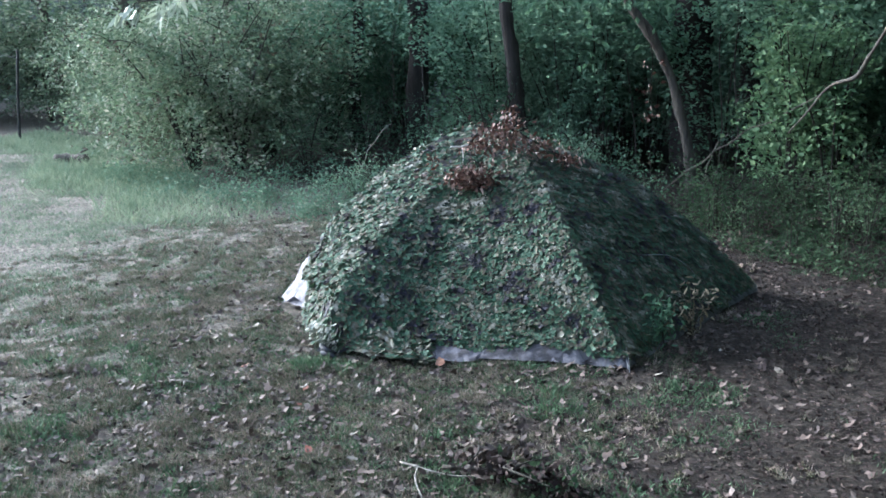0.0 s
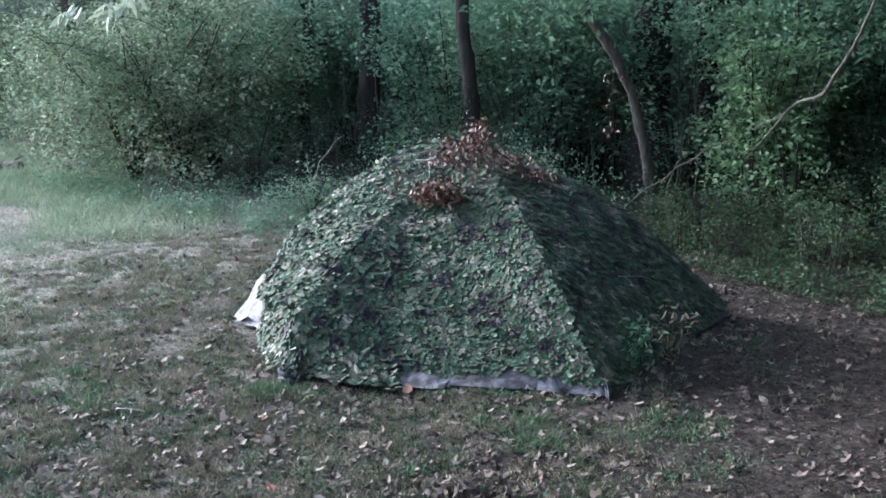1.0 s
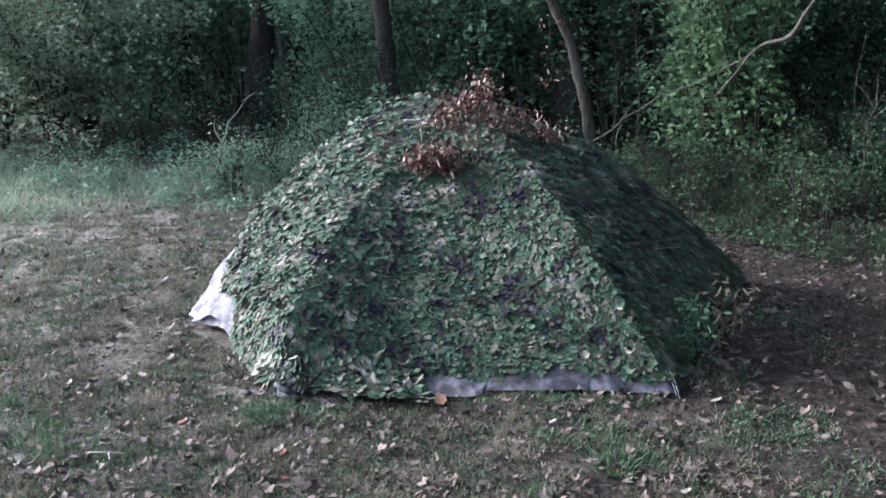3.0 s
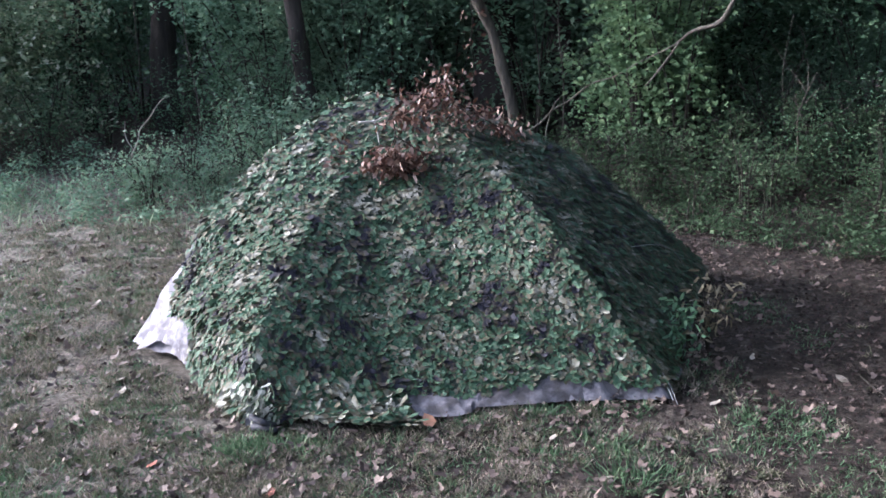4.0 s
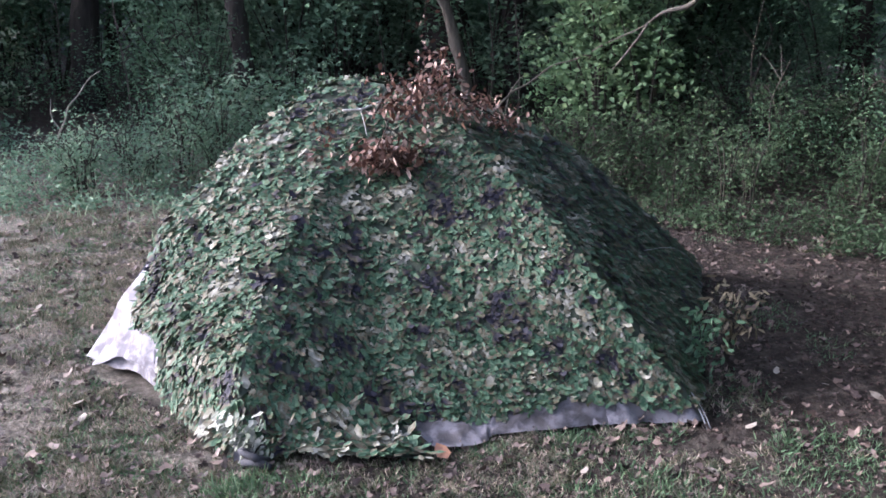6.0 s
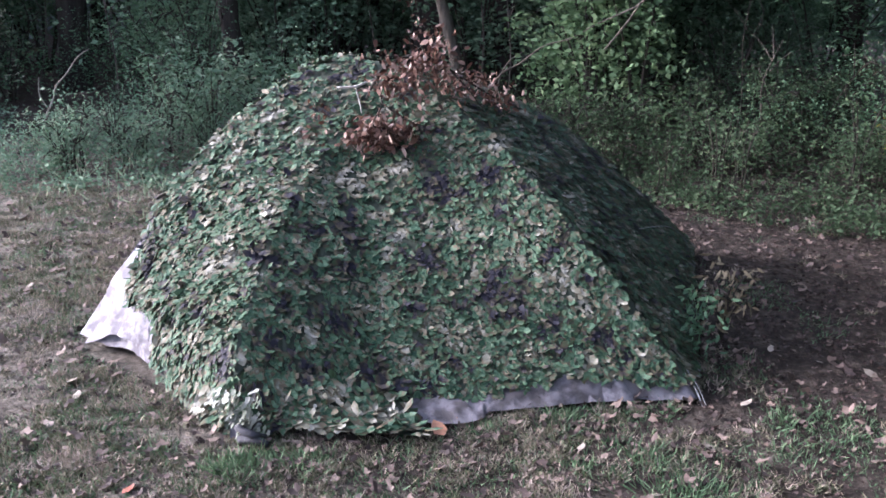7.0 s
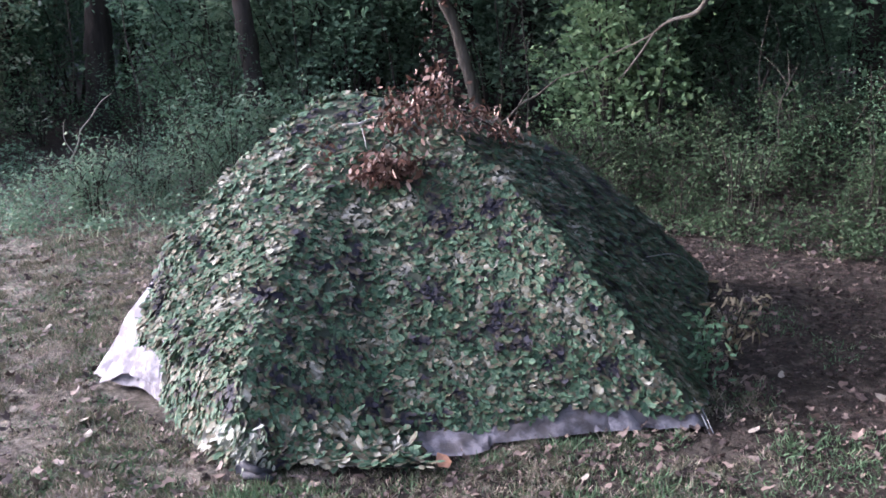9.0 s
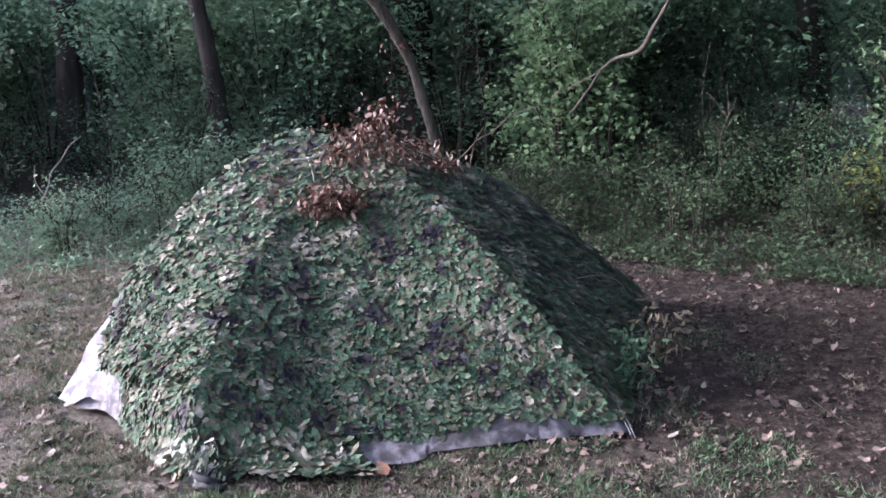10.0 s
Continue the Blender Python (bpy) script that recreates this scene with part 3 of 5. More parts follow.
ax, fc = net_leaf_axes(np.tile(unit(np.array([[-0.75, -0.35, 0.55]])), (n, 1)))
part("faded_leaves", leaves("faded_leaves", p, ax, fc, rng.uniform(0.03, 0.06, n), rng.uniform(0.015, 0.028, n), LIT_NET_LEAF, CUT_B, rng.uniform(0, 0.7, n)), net, "whitish net leaves at the pegged corner, sunlight put into their colour", kind="stuff")


# ---- dead oak branch lying over the top ----
def leaf_clump(centre, spread, n, lo=0.018, hi=0.044):
    p = np.array(centre) + rng.normal(size=(n, 3)) * np.array(spread)
    ax = unit(rng.normal(size=(n, 3)) + np.array([0, 0, -0.5]))
    return p, ax, sphere_dirs(n), rng.uniform(lo, hi, n)


def dry_branch():
    t = thing("dead_oak_branch", (0, 0, 0), "dead oak branch with curled red-brown leaves on the tent top", "branch")
    part("stem", tubes("stem", [([(-1.14, 1.10, 0.99), (-1.10, 1.10, 1.06), (-1.05, 1.12, 1.12), (-0.90, 1.15, 1.16), (-0.72, 1.22, 1.06), (-0.52, 1.34, 0.93)], [0.004, 0.007, 0.009, 0.009, 0.006, 0.003])], TWIG), t)
    for pts in ([(-1.0, 1.12, 1.13), (-0.9, 1.12, 1.2), (-0.84, 1.1, 1.25)], [(-1.1, 1.08, 1.08), (-1.08, 1.02, 0.98), (-1.12, 0.99, 0.89), (-1.02, 0.96, 0.85)],
                [(-1.08, 1.02, 0.98), (-0.98, 1.0, 0.91), (-0.9, 1.0, 0.88)], [(-0.8, 1.17, 1.12), (-0.7, 1.1, 1.02), (-0.64, 1.05, 0.93)], [(-0.95, 1.14, 1.15), (-1.02, 1.05, 1.17), (-1.08, 1.02, 1.17)]):
        part("twig", tubes("twig", [(pts, [0.004, 0.003, 0.0015])], TWIG, 5), t)
    cl = [leaf_clump((-0.90, 1.12, 1.11), (0.075, 0.06, 0.045), 330), leaf_clump((-1.02, 1.05, 1.05), (0.06, 0.045, 0.035), 150), leaf_clump((-0.84, 1.1, 1.22), (0.045, 0.04, 0.045), 90, 0.02, 0.042),
          leaf_clump((-1.07, 1.08, 1.16), (0.02, 0.02, 0.03), 16), leaf_clump((-1.075, 1.01, 0.855), (0.08, 0.035, 0.036), 560, 0.02, 0.048),
          leaf_clump((-0.70, 1.2, 1.03), (0.07, 0.06, 0.035), 200), leaf_clump((-0.54, 1.33, 0.92), (0.055, 0.06, 0.04), 170), leaf_clump((-1.345, 1.08, 0.93), (0.025, 0.02, 0.03), 22), leaf_clump((-1.37, 1.15, 0.80), (0.02, 0.02, 0.025), 14)]
    p, ax, nn, ln = (np.concatenate(c) for c in zip(*cl))
    part("leaves", leaves("dry_leaves", p, ax, nn, ln, ln * rng.uniform(0.35, 0.6, len(ln)), DRY_LEAF, LEAF6, rng.uniform(-1.5, 2.0, len(ln))), t, "curled red-brown leaves", kind="stuff")


dry_branch()
w = thing("forked_stick", (0, 0, 0), "bare whitish forked stick lying among the dry leaves", "stick")
part("shaft", tubes("shaft", [([(-1.257, 1.20, 1.02), (-1.178, 1.20, 1.024), (-1.14, 1.21, 1.036), (-1.09, 1.22, 1.055)], [0.006, 0.007, 0.005, 0.003])], BARK_WHITE), w)
part("fork", tubes("fork", [([(-1.178, 1.20, 1.024), (-1.166, 1.17, 0.975), (-1.158, 1.13, 0.92)], [0.004, 0.003, 0.002])], BARK_WHITE), w)


# ---- woodland ----
def crown_leaves(tips, n, spread, lo, hi):
    """Leaves gathered in loose sprays round the branch tips."""
    tips = np.asarray(tips)
    i = rng.integers(0, len(tips), n)
    p = tips[i] + rng.normal(size=(n, 3)) * spread * np.array([1, 1, 0.6])
    ax = unit(rng.normal(size=(n, 3)) * np.array([1, 1, 0.45]) + np.array([0, 0, -0.25]))
    nn = unit(np.array([-0.15, -0.15, 1.0]) + 0.6 * rng.normal(size=(n, 3)))
    return p, ax, nn, rng.uniform(lo, hi, n)


def shrub(name, height, radius, n, lo, hi, leaf_mat, label, base=0.0, stems=7, spread=0.11, skirt=0, twigs=7):
    t = thing(name, (0, 0, 0), label, "shrub")
    tips = []
    for k in range(stems):
        ang = 2 * math.pi * (k + rng.uniform(0, 0.7)) / stems
        r, h = radius * rng.uniform(0.35, 1.0), height * rng.uniform(0.6, 1.0)
        d = np.array([math.cos(ang), math.sin(ang), 0])
        pts = [d * 0.04, d * r * 0.3 + (0, 0, h * 0.45), d * r * 0.7 + (0, 0, h * 0.8), d * r + (0, 0, h)]
        limbs = [(pts, [min(0.016, 0.011 * height) * w for w in (1, 0.7, 0.45, 0.2)])]
        line = smooth_line(pts, 6)
        for q in range(twigs):
            s = line[rng.integers(len(line) // 4, len(line))]
            e = s + unit(rng.normal(size=3) * np.array([1, 1, 0.5]) + d * 0.4) * rng.uniform(0.2, 0.45) * radius
            e[2] = max(e[2], base + 0.06)
            limbs.append(([s, (s + e) / 2 + (0, 0, 0.04), e], [0.006, 0.004, 0.0015]))
            tips += [e, (s + e) / 2, s * 0.3 + e * 0.7]
        tips += [pts[2], pts[3]] if twigs else list(line[3:])
        part("stem", tubes("stem", limbs, TWIG, 5, 3), t)
    tips = np.array(tips)
    tips = tips[tips[:, 2] > base]
    if skirt:
        ang, r = rng.uniform(0, 2 * math.pi, skirt), radius * rng.uniform(0.55, 1.05, skirt)
        tips = np.vstack([tips, np.stack([r * np.cos(ang), r * np.sin(ang), rng.uniform(0.08, 0.6, skirt) * height], -1)])
    p, ax, nn, ln = crown_leaves(tips, n, spread, lo, hi)
    p[:, 2] = np.maximum(p[:, 2], 0.03)
    part("foliage", leaves("foliage", p, ax, nn, ln, ln * rng.uniform(0.42, 0.62, n) * (1.3 if leaf_mat == BUSH_LEAF else 1), leaf_mat), t, kind="stuff")
    return t


def tree(name, trunk, radii, label, bark_mat, leaf_mat=WOOD_LEAF, low=1.4, reach=1.4, limbs=9, n=5000, lo=0.06, hi=0.11, spread=0.2, rise=-0.25, floor=0.25, thin_from=2.5):
    """A tree: a tapered trunk through the given points, limbs and a ragged crown."""
    t = thing(name, (0, 0, 0), label, "tree")
    part("trunk", tubes("trunk", [(trunk, radii)], bark_mat, 10, 6), t)
    line = smooth_line(trunk, 10)
    tips = []
    up = [k for k in range(len(line)) if line[k][2] > low]
    for k in range(limbs):
        s = line[up[int(len(up) * (k + rng.uniform(0, 0.9)) / limbs) % len(up)]]
        ang = rng.uniform(0, 2 * math.pi)
        d = np.array([math.cos(ang), math.sin(ang), 0.0])
        r = reach * rng.uniform(0.6, 1.1)
        e = s + d * r + (0, 0, rng.uniform(rise, 0.6) * r)
        part("limb", tubes("limb", [([s, s + (e - s) * 0.5 + (0, 0, 0.1), e], [radii[-1] * 0.9 + 0.008, 0.014, 0.004])], bark_mat, 6, 4), t)
        for q in range(8):
            tips.append(s + (e - s) * rng.uniform(0.3, 1.1) + rng.normal(size=3) * 0.25 * reach)
    p, ax, nn, ln = crown_leaves(tips, n, spread, lo, hi)
    p[:, 2] = np.where(p[:, 2] < floor, floor + rng.uniform(0, 0.6, n), p[:, 2])
    keep = (p[:, 2] < thin_from) | (rng.uniform(0, 1, n) < 0.12)
    p, ax, nn, ln = p[keep], ax[keep], nn[keep], ln[keep]
    n = len(p)
    part("crown", leaves("crown", p, ax, nn, ln, ln * rng.uniform(0.42, 0.6, n), leaf_mat), t, kind="stuff")
    return t


# The three trunks that stand out against the dark wood.
tree("oak_tree", [(-3.62, 8.3, -0.05), (-3.61, 8.3, 0.5), (-3.57, 8.3, 1.1), (-3.54, 8.3, 1.9), (-3.55, 8.3, 3.6), (-3.45, 8.3, 5.6)], [0.19, 0.15, 0.14, 0.135, 0.10, 0.05],
     "old tree with a black shaded trunk at the wood's edge", BARK_DARK, low=2.5, reach=1.6, limbs=9, n=1000, rise=0.0, floor=2.2)
tree("oak_tree", [(-1.88, 6.75, -0.05), (-1.92, 6.75, 0.7), (-1.99, 6.75, 1.4), (-2.06, 6.75, 2.1), (-2.0, 6.7, 3.6), (-2.1, 6.7, 5.4)], [0.12, 0.09, 0.082, 0.078, 0.07, 0.04],
     "upright tree with dark brown bark behind the tent", BARK_DARK, low=2.5, reach=1.5, limbs=8, n=900, rise=0.0, floor=2.2)
tree("leaning_tree", [(0.10, 5.8, -0.05), (0.07, 5.8, 0.25), (0.02, 5.8, 0.55), (-0.05, 5.8, 0.82), (-0.15, 5.8, 1.17), (-0.37, 5.8, 1.62), (-0.60, 5.8, 1.96), (-1.1, 5.9, 3.1), (-1.5, 6.0, 4.4)],
     [0.085, 0.06, 0.052, 0.054, 0.046, 0.056, 0.045, 0.036, 0.028], "slender leaning tree with grey-brown bark", BARK_LEAN, low=2.0, reach=1.2, limbs=8, n=2000)

tree("oak_tree", [(0.04, 7.1, -0.05), (0.02, 7.1, 0.7), (0.0, 7.1, 1.4), (0.02, 7.1, 2.1), (0.1, 7.1, 3.6), (0.1, 7.1, 5.4)], [0.28, 0.23, 0.22, 0.215, 0.17, 0.08],
     "stout old tree with rough dark bark behind a leaning one", BARK_DARK, low=2.7, reach=1.6, limbs=8, n=900, rise=0.0, floor=2.4)

# Thinner stems further in.
base_trees = [
    tree("woodland_tree", [(0, 0, -0.05), (0.05, 0, 0.9), (-0.04, 0.05, 2.0), (0.1, 0, 3.0), (0.05, 0, 4.3)], [0.10, 0.085, 0.075, 0.055, 0.02], "slim woodland tree with a leafy crown", BARK_DARK, low=0.9, reach=1.4, limbs=12, n=1900, spread=0.24),
    tree("woodland_tree", [(0, 0, -0.05), (-0.08, 0, 0.9), (-0.2, 0.05, 2.0), (-0.1, 0, 3.0), (0.15, 0, 4.1)], [0.07, 0.06, 0.055, 0.045, 0.02], "slim woodland tree with a leafy crown", BARK_LEAN, low=0.8, reach=1.3, limbs=12, n=1900, spread=0.24),
    tree("woodland_tree", [(0, 0, -0.05), (0.12, 0, 0.8), (0.3, 0.05, 2.0), (0.5, 0, 3.0), (0.6, 0, 4.0)], [0.13, 0.11, 0.095, 0.07, 0.03], "slim woodland tree with a leafy crown", BARK_DARK, low=1.1, reach=1.7, limbs=12, n=1900, spread=0.26),
    tree("field_tree", [(0, 0, -0.05), (-0.05, 0, 0.9), (0.1, 0.05, 2.0), (0.0, 0, 3.8), (0.15, 0, 5.6)], [0.09, 0.08, 0.07, 0.05, 0.02], "leafy tree at the far side of the field", BARK_GREY, FIELD_LEAF, low=0.6, reach=1.5, limbs=16, n=7000, spread=0.28, thin_from=99.0),
]
TREE_SPOTS = [(-4.6, 8.8), (-1.0, 9.6), (0.78, 6.9), (1.6, 7.4), (2.6, 7.3), (3.6, 5.6), (-2.6, 9.6), (-5.6, 10.2), (-7.2, 10.5), (-9.3, 12.2), (-12.0, 12.5), (0.9, 10.3), (2.4, 9.8),
              (4.6, 7.2), (-3.9, 11.6), (-0.9, 12.0), (3.9, 11.0), (5.6, 4.9), (6.2, 8.8), (-14.5, 13.5), (-6.3, 13.0), (1.7, 13.2), (5.2, 2.6), (7.2, 5.5), (-17.0, 14.0), (-10.5, 15.0)]
for k, (x, y) in enumerate(TREE_SPOTS):
    s = rng.uniform(0.9, 1.25)
    m = Matrix.Translation((x, y, -0.02)) @ Matrix.Rotation(rng.uniform(0, 6.28), 4, "Z")
    if k < 3 or k == 8:
        base_trees[min(k, 3)].matrix_basis = m
        tagged(base_trees[min(k, 3)], group="trees of the wood")
    else:
        c = copy_thing(base_trees[3 if x < -5 else k % 3], m)
        c.scale = (s, s, s)

# Unseen tall trees added beside the clearing; their crowns shade its wooded half.
for trunk in ([(4.6, 0.8, -0.05), (4.4, 0.8, 1.5), (3.9, 0.9, 3.0), (3.4, 1.0, 4.4), (3.1, 1.0, 6.0)], [(5.2, 4.2, -0.05), (5.0, 4.1, 1.6), (4.6, 3.9, 3.1), (4.2, 3.7, 4.6), (4.0, 3.6, 6.2)], [(4.9, -2.4, -0.05), (4.7, -2.4, 1.6), (4.2, -2.3, 3.1), (3.7, -2.2, 4.6), (3.5, -2.1, 6.2)]):
    tree("unseen_shade_tree", trunk, [0.2, 0.17, 0.15, 0.11, 0.05], "unseen tall tree with a wide crown, added to shade the clearing", BARK_DARK, low=3.9, reach=3.3, limbs=24, n=30000, lo=0.17, hi=0.28, spread=0.45, rise=0.0, floor=3.4, thin_from=99.0)
# Another out of sight above the field shrubs, added to shade the far wood.
tree("unseen_shade_tree", [(-8.0, 8.8, -0.05), (-7.9, 8.4, 2.0), (-7.9, 7.3, 4.0), (-7.9, 6.4, 5.8)], [0.12, 0.1, 0.08, 0.04], "unseen tall tree over the field shrubs, added to shade the wood", BARK_GREY, FIELD_LEAF, low=3.6, reach=1.8, limbs=16, n=2200, lo=0.12, hi=0.2, spread=0.38, rise=0.1, floor=3.6, thin_from=99.0)
# Unseen trees added on that side and behind, leafy to the ground, block skylight.
unseen_edge_tree = tree("unseen_edge_tree", [(0, 0, -0.05), (-0.1, 0, 1.5), (0, 0.1, 3.2), (0.1, 0, 5.6)], [0.16, 0.13, 0.1, 0.03], "unseen leafy tree added round the clearing to block skylight", BARK_DARK, low=0.5, reach=1.9, limbs=22, n=9000, lo=0.2, hi=0.34, spread=0.42, rise=-0.3, floor=0.15, thin_from=99.0)
for k, (x, y) in enumerate(((6.6, 2.2), (5.0, -0.9), (5.4, -3.6), (5.2, -6.6), (3.0, -9.2), (0.2, -10.2), (7.8, 1.0), (7.6, -5.0))):
    m = Matrix.Translation((x, y, 0)) @ Matrix.Rotation(1.7 * k, 4, "Z")
    if k:
        tagged(copy_thing(unseen_edge_tree, m), group="trees round the clearing")
    else:
        unseen_edge_tree.matrix_basis = m
        tagged(unseen_edge_tree, group="trees round the clearing")

# Shrubs: leafy ones at the edge of the field, darker ones under the trees.
field = [shrub("field_shrub", h, r, n, 0.034, 0.07, FIELD_LEAF, "broad grey-green shrub in full leaf at the field's edge", stems=st, spread=0.11, skirt=110) for h, r, n, st in ((2.3, 1.3, 12000, 11), (2.0, 1.1, 9800, 9))]
edge = [shrub("edge_shrub", h, r, n, 0.04, 0.075, BUSH_LEAF, "loose light green shrub with rounded leaves", stems=st, spread=0.065, skirt=14) for h, r, n, st in ((1.6, 0.40, 1500, 7), (1.0, 0.40, 1100, 6), (1.95, 0.46, 2000, 8))]
dim = [shrub("shade_shrub", h, r, n, 0.036, 0.07, WOOD_LEAF, "dark green shrub in the shade of the trees", stems=st, spread=0.16) for h, r, n, st in ((1.7, 1.0, 4200, 7), (2.2, 1.2, 5200, 8))]
under = [shrub("understory_bush", h, r, n, 0.045, 0.085, UNDER_LEAF, "airy green understory bush among dark stems", base=b, stems=st, spread=0.17) for h, r, n, st, b in ((2.5, 0.95, 4400, 7, 0.35), (2.2, 0.85, 3800, 6, 0.3), (2.3, 1.0, 4000, 7, 0.7))]
def low_bushes(leaf_mat):
    return [shrub("low_bush", h, r, n, 0.02, 0.042, leaf_mat, "low green bush at the foot of the wood", stems=st, spread=0.07, skirt=40) for h, r, n, st in ((0.5, 0.38, 1300, 6), (0.38, 0.32, 900, 5), (0.65, 0.4, 1500, 6))]


def tall_weeds(leaf_mat):
    return [shrub("tall_weed", h, 0.16, n, 0.02, 0.045, leaf_mat, "tall thin pale green weed", stems=st, spread=0.045, twigs=0) for h, n, st in ((0.55, 170, 5), (0.42, 140, 4), (0.65, 190, 5))]



def set_out(kinds, spots, group, lo=0.85, hi=1.2):
    for k, (x, y) in enumerate(spots):
        m = Matrix.Translation((x, y, 0)) @ Matrix.Rotation(rng.uniform(0, 6.28), 4, "Z")
        if k < len(kinds):
            c = kinds[k]
            c.matrix_basis = m
        else:
            c = copy_thing(kinds[k % len(kinds)], m)
        s = rng.uniform(lo, hi)
        c.scale = (s, s, s)
        tagged(c, group=group)


set_out(field, [(-5.45, 6.7), (-6.4, 7.3), (-6.0, 6.6), (-7.6, 8.6), (-5.6, 8.0), (-8.9, 9.9), (-10.4, 12.0), (-12.2, 12.6), (-14.4, 13.4), (-8.6, 12.2), (-13.3, 11.9), (-15.6, 13.0), (-11.2, 13.4), (-16.8, 14.2), (-14.8, 11.8)], "shrubs at the field's edge", 0.95, 1.2)
set_out(edge, [(1.02, 5.05), (0.95, 5.6), (1.22, 5.1), (1.36, 4.85), (3.5, 3.7), (1.1, 5.4)], "shrubs by the fallen branch")
set_out(dim, [(-5.0, 8.6), (-2.5, 10.0), (-1.0, 9.4), (-3.0, 9.2), (2.6, 6.9), (3.3, 5.6), (4.6, 4.9), (1.5, 8.9), (3.4, 8.0), (-4.2, 9.8), (-5.9, 11.6), (-2.0, 11.0), (-0.2, 10.8), (2.9, 10.6), (4.8, 9.4),
               (5.2, 6.4), (6.2, 6.0), (-6.8, 10.6), (5.0, 3.7), (6.3, 3.4)], "shrubs under the trees")
set_out(under, [(-1.25, 7.7), (-0.85, 7.9), (-5.3, 9.6), (-0.6, 8.6), (-1.75, 9.0), (-4.9, 10.6), (-1.9, 9.8), (-0.1, 8.6), (0.9, 8.4), (-3.0, 11.6), (2.3, 7.9), (-0.9, 10.2), (1.3, 9.6), (3.2, 6.6), (-2.9, 10.6), (3.6, 7.2), (0.2, 11.0), (-0.75, 7.6), (0.6, 9.0), (0.8, 7.5), (1.7, 6.1), (2.2, 6.2), (0.35, 6.7), (1.35, 7.0), (-0.42, 7.5), (1.95, 6.7), (4.4, 5.6), (-4.6, 10.4), (-1.5, 7.2), (-1.0, 7.1), (-2.35, 7.7), (1.5, 6.05), (1.55, 6.5)], "understory bushes in the wood")
set_out([shrub("tangle_bush", h, r, n, 0.018, 0.036, WOOD_LEAF, "sparse dark green bush of thin stems", stems=st, spread=0.12, skirt=70) for h, r, n, st in ((1.05, 0.6, 2300, 6), (0.75, 0.55, 1700, 5))],
        [(2.2, 5.0), (2.45, 4.0), (3.0, 3.4), (2.9, 4.9), (3.6, 2.6), (4.0, 3.9), (1.2, 6.0), (4.6, 2.4), (-4.4, 6.4), (-3.1, 7.4), (-2.5, 7.3), (-4.1, 7.5), (-2.2, 6.7)], "sparse bushes at the wood's edge")
# Same bushes and weeds twice: brighter leaves on the lit side, dimmed in shade.
set_out(low_bushes(LIT_BANK_LEAF), [(-3.0, 4.3), (-2.6, 4.4), (-2.05, 4.5), (-1.75, 6.5), (-1.45, 6.2), (-2.3, 4.75), (-1.6, 5.0), (-0.9, 4.7), (-1.0, 5.4)],
        "low bushes along the wood's foot", 0.6, 1.1)
set_out(low_bushes(DIM_SHRUB_LEAF), [(0.5, 3.9), (1.45, 3.6), (2.4, 3.0), (1.0, 4.2), (1.9, 3.9), (3.4, 2.4), (2.7, 3.5)], "low bushes along the wood's foot", 0.6, 1.1)
set_out(tall_weeds(LIT_BANK_LEAF), [(-2.95, 4.35), (-2.5, 4.5), (-2.75, 4.8), (-2.1, 4.75), (-1.7, 4.4), (-0.8, 4.4), (-0.2, 4.1), (-1.3, 4.5), (-2.0, 4.6)], "weeds along the wood's foot")
set_out(tall_weeds(DIM_SHRUB_LEAF), [(0.62, 3.3), (0.95, 3.05), (1.25, 2.9), (1.5, 3.1), (1.9, 2.7), (2.2, 2.9), (2.6, 2.5), (1.1, 3.6), (0.35, 3.9), (1.7, 3.7), (2.9, 2.9)], "weeds along the wood's foot")
set_out([shrub("bank_shrub", h, r, n, 0.028, 0.056, DIM_SHRUB_LEAF, "grey-green shrub on the wooded bank", stems=7, spread=0.07, skirt=12) for h, r, n in ((1.0, 0.42, 1500), (0.8, 0.36, 1100))], [(2.2, 4.05), (1.62, 4.35), (2.9, 4.4)], "shrubs on the wooded bank", 0.7, 0.85)
set_out([shrub("leafy_bush", h, r, n, 0.034, 0.07, LIT_BANK_LEAF, "pale blue-green bush in full leaf on the bank", stems=7, spread=0.06, skirt=34) for h, r, n in ((0.82, 0.34, 950), (0.6, 0.34, 800))],
        [(-2.1, 5.4), (-1.7, 5.5), (-1.45, 5.9), (-1.2, 6.1)], "leafy bushes on the bank", 0.85, 1.05)
set_out([shrub("yellow_seedling", 0.55, 0.16, 150, 0.03, 0.06, YELLOW_LEAF, "yellow-green seedling at the wood's foot", stems=4, spread=0.05, twigs=0)], [(2.78, 3.3), (3.0, 3.45)], "seedlings")

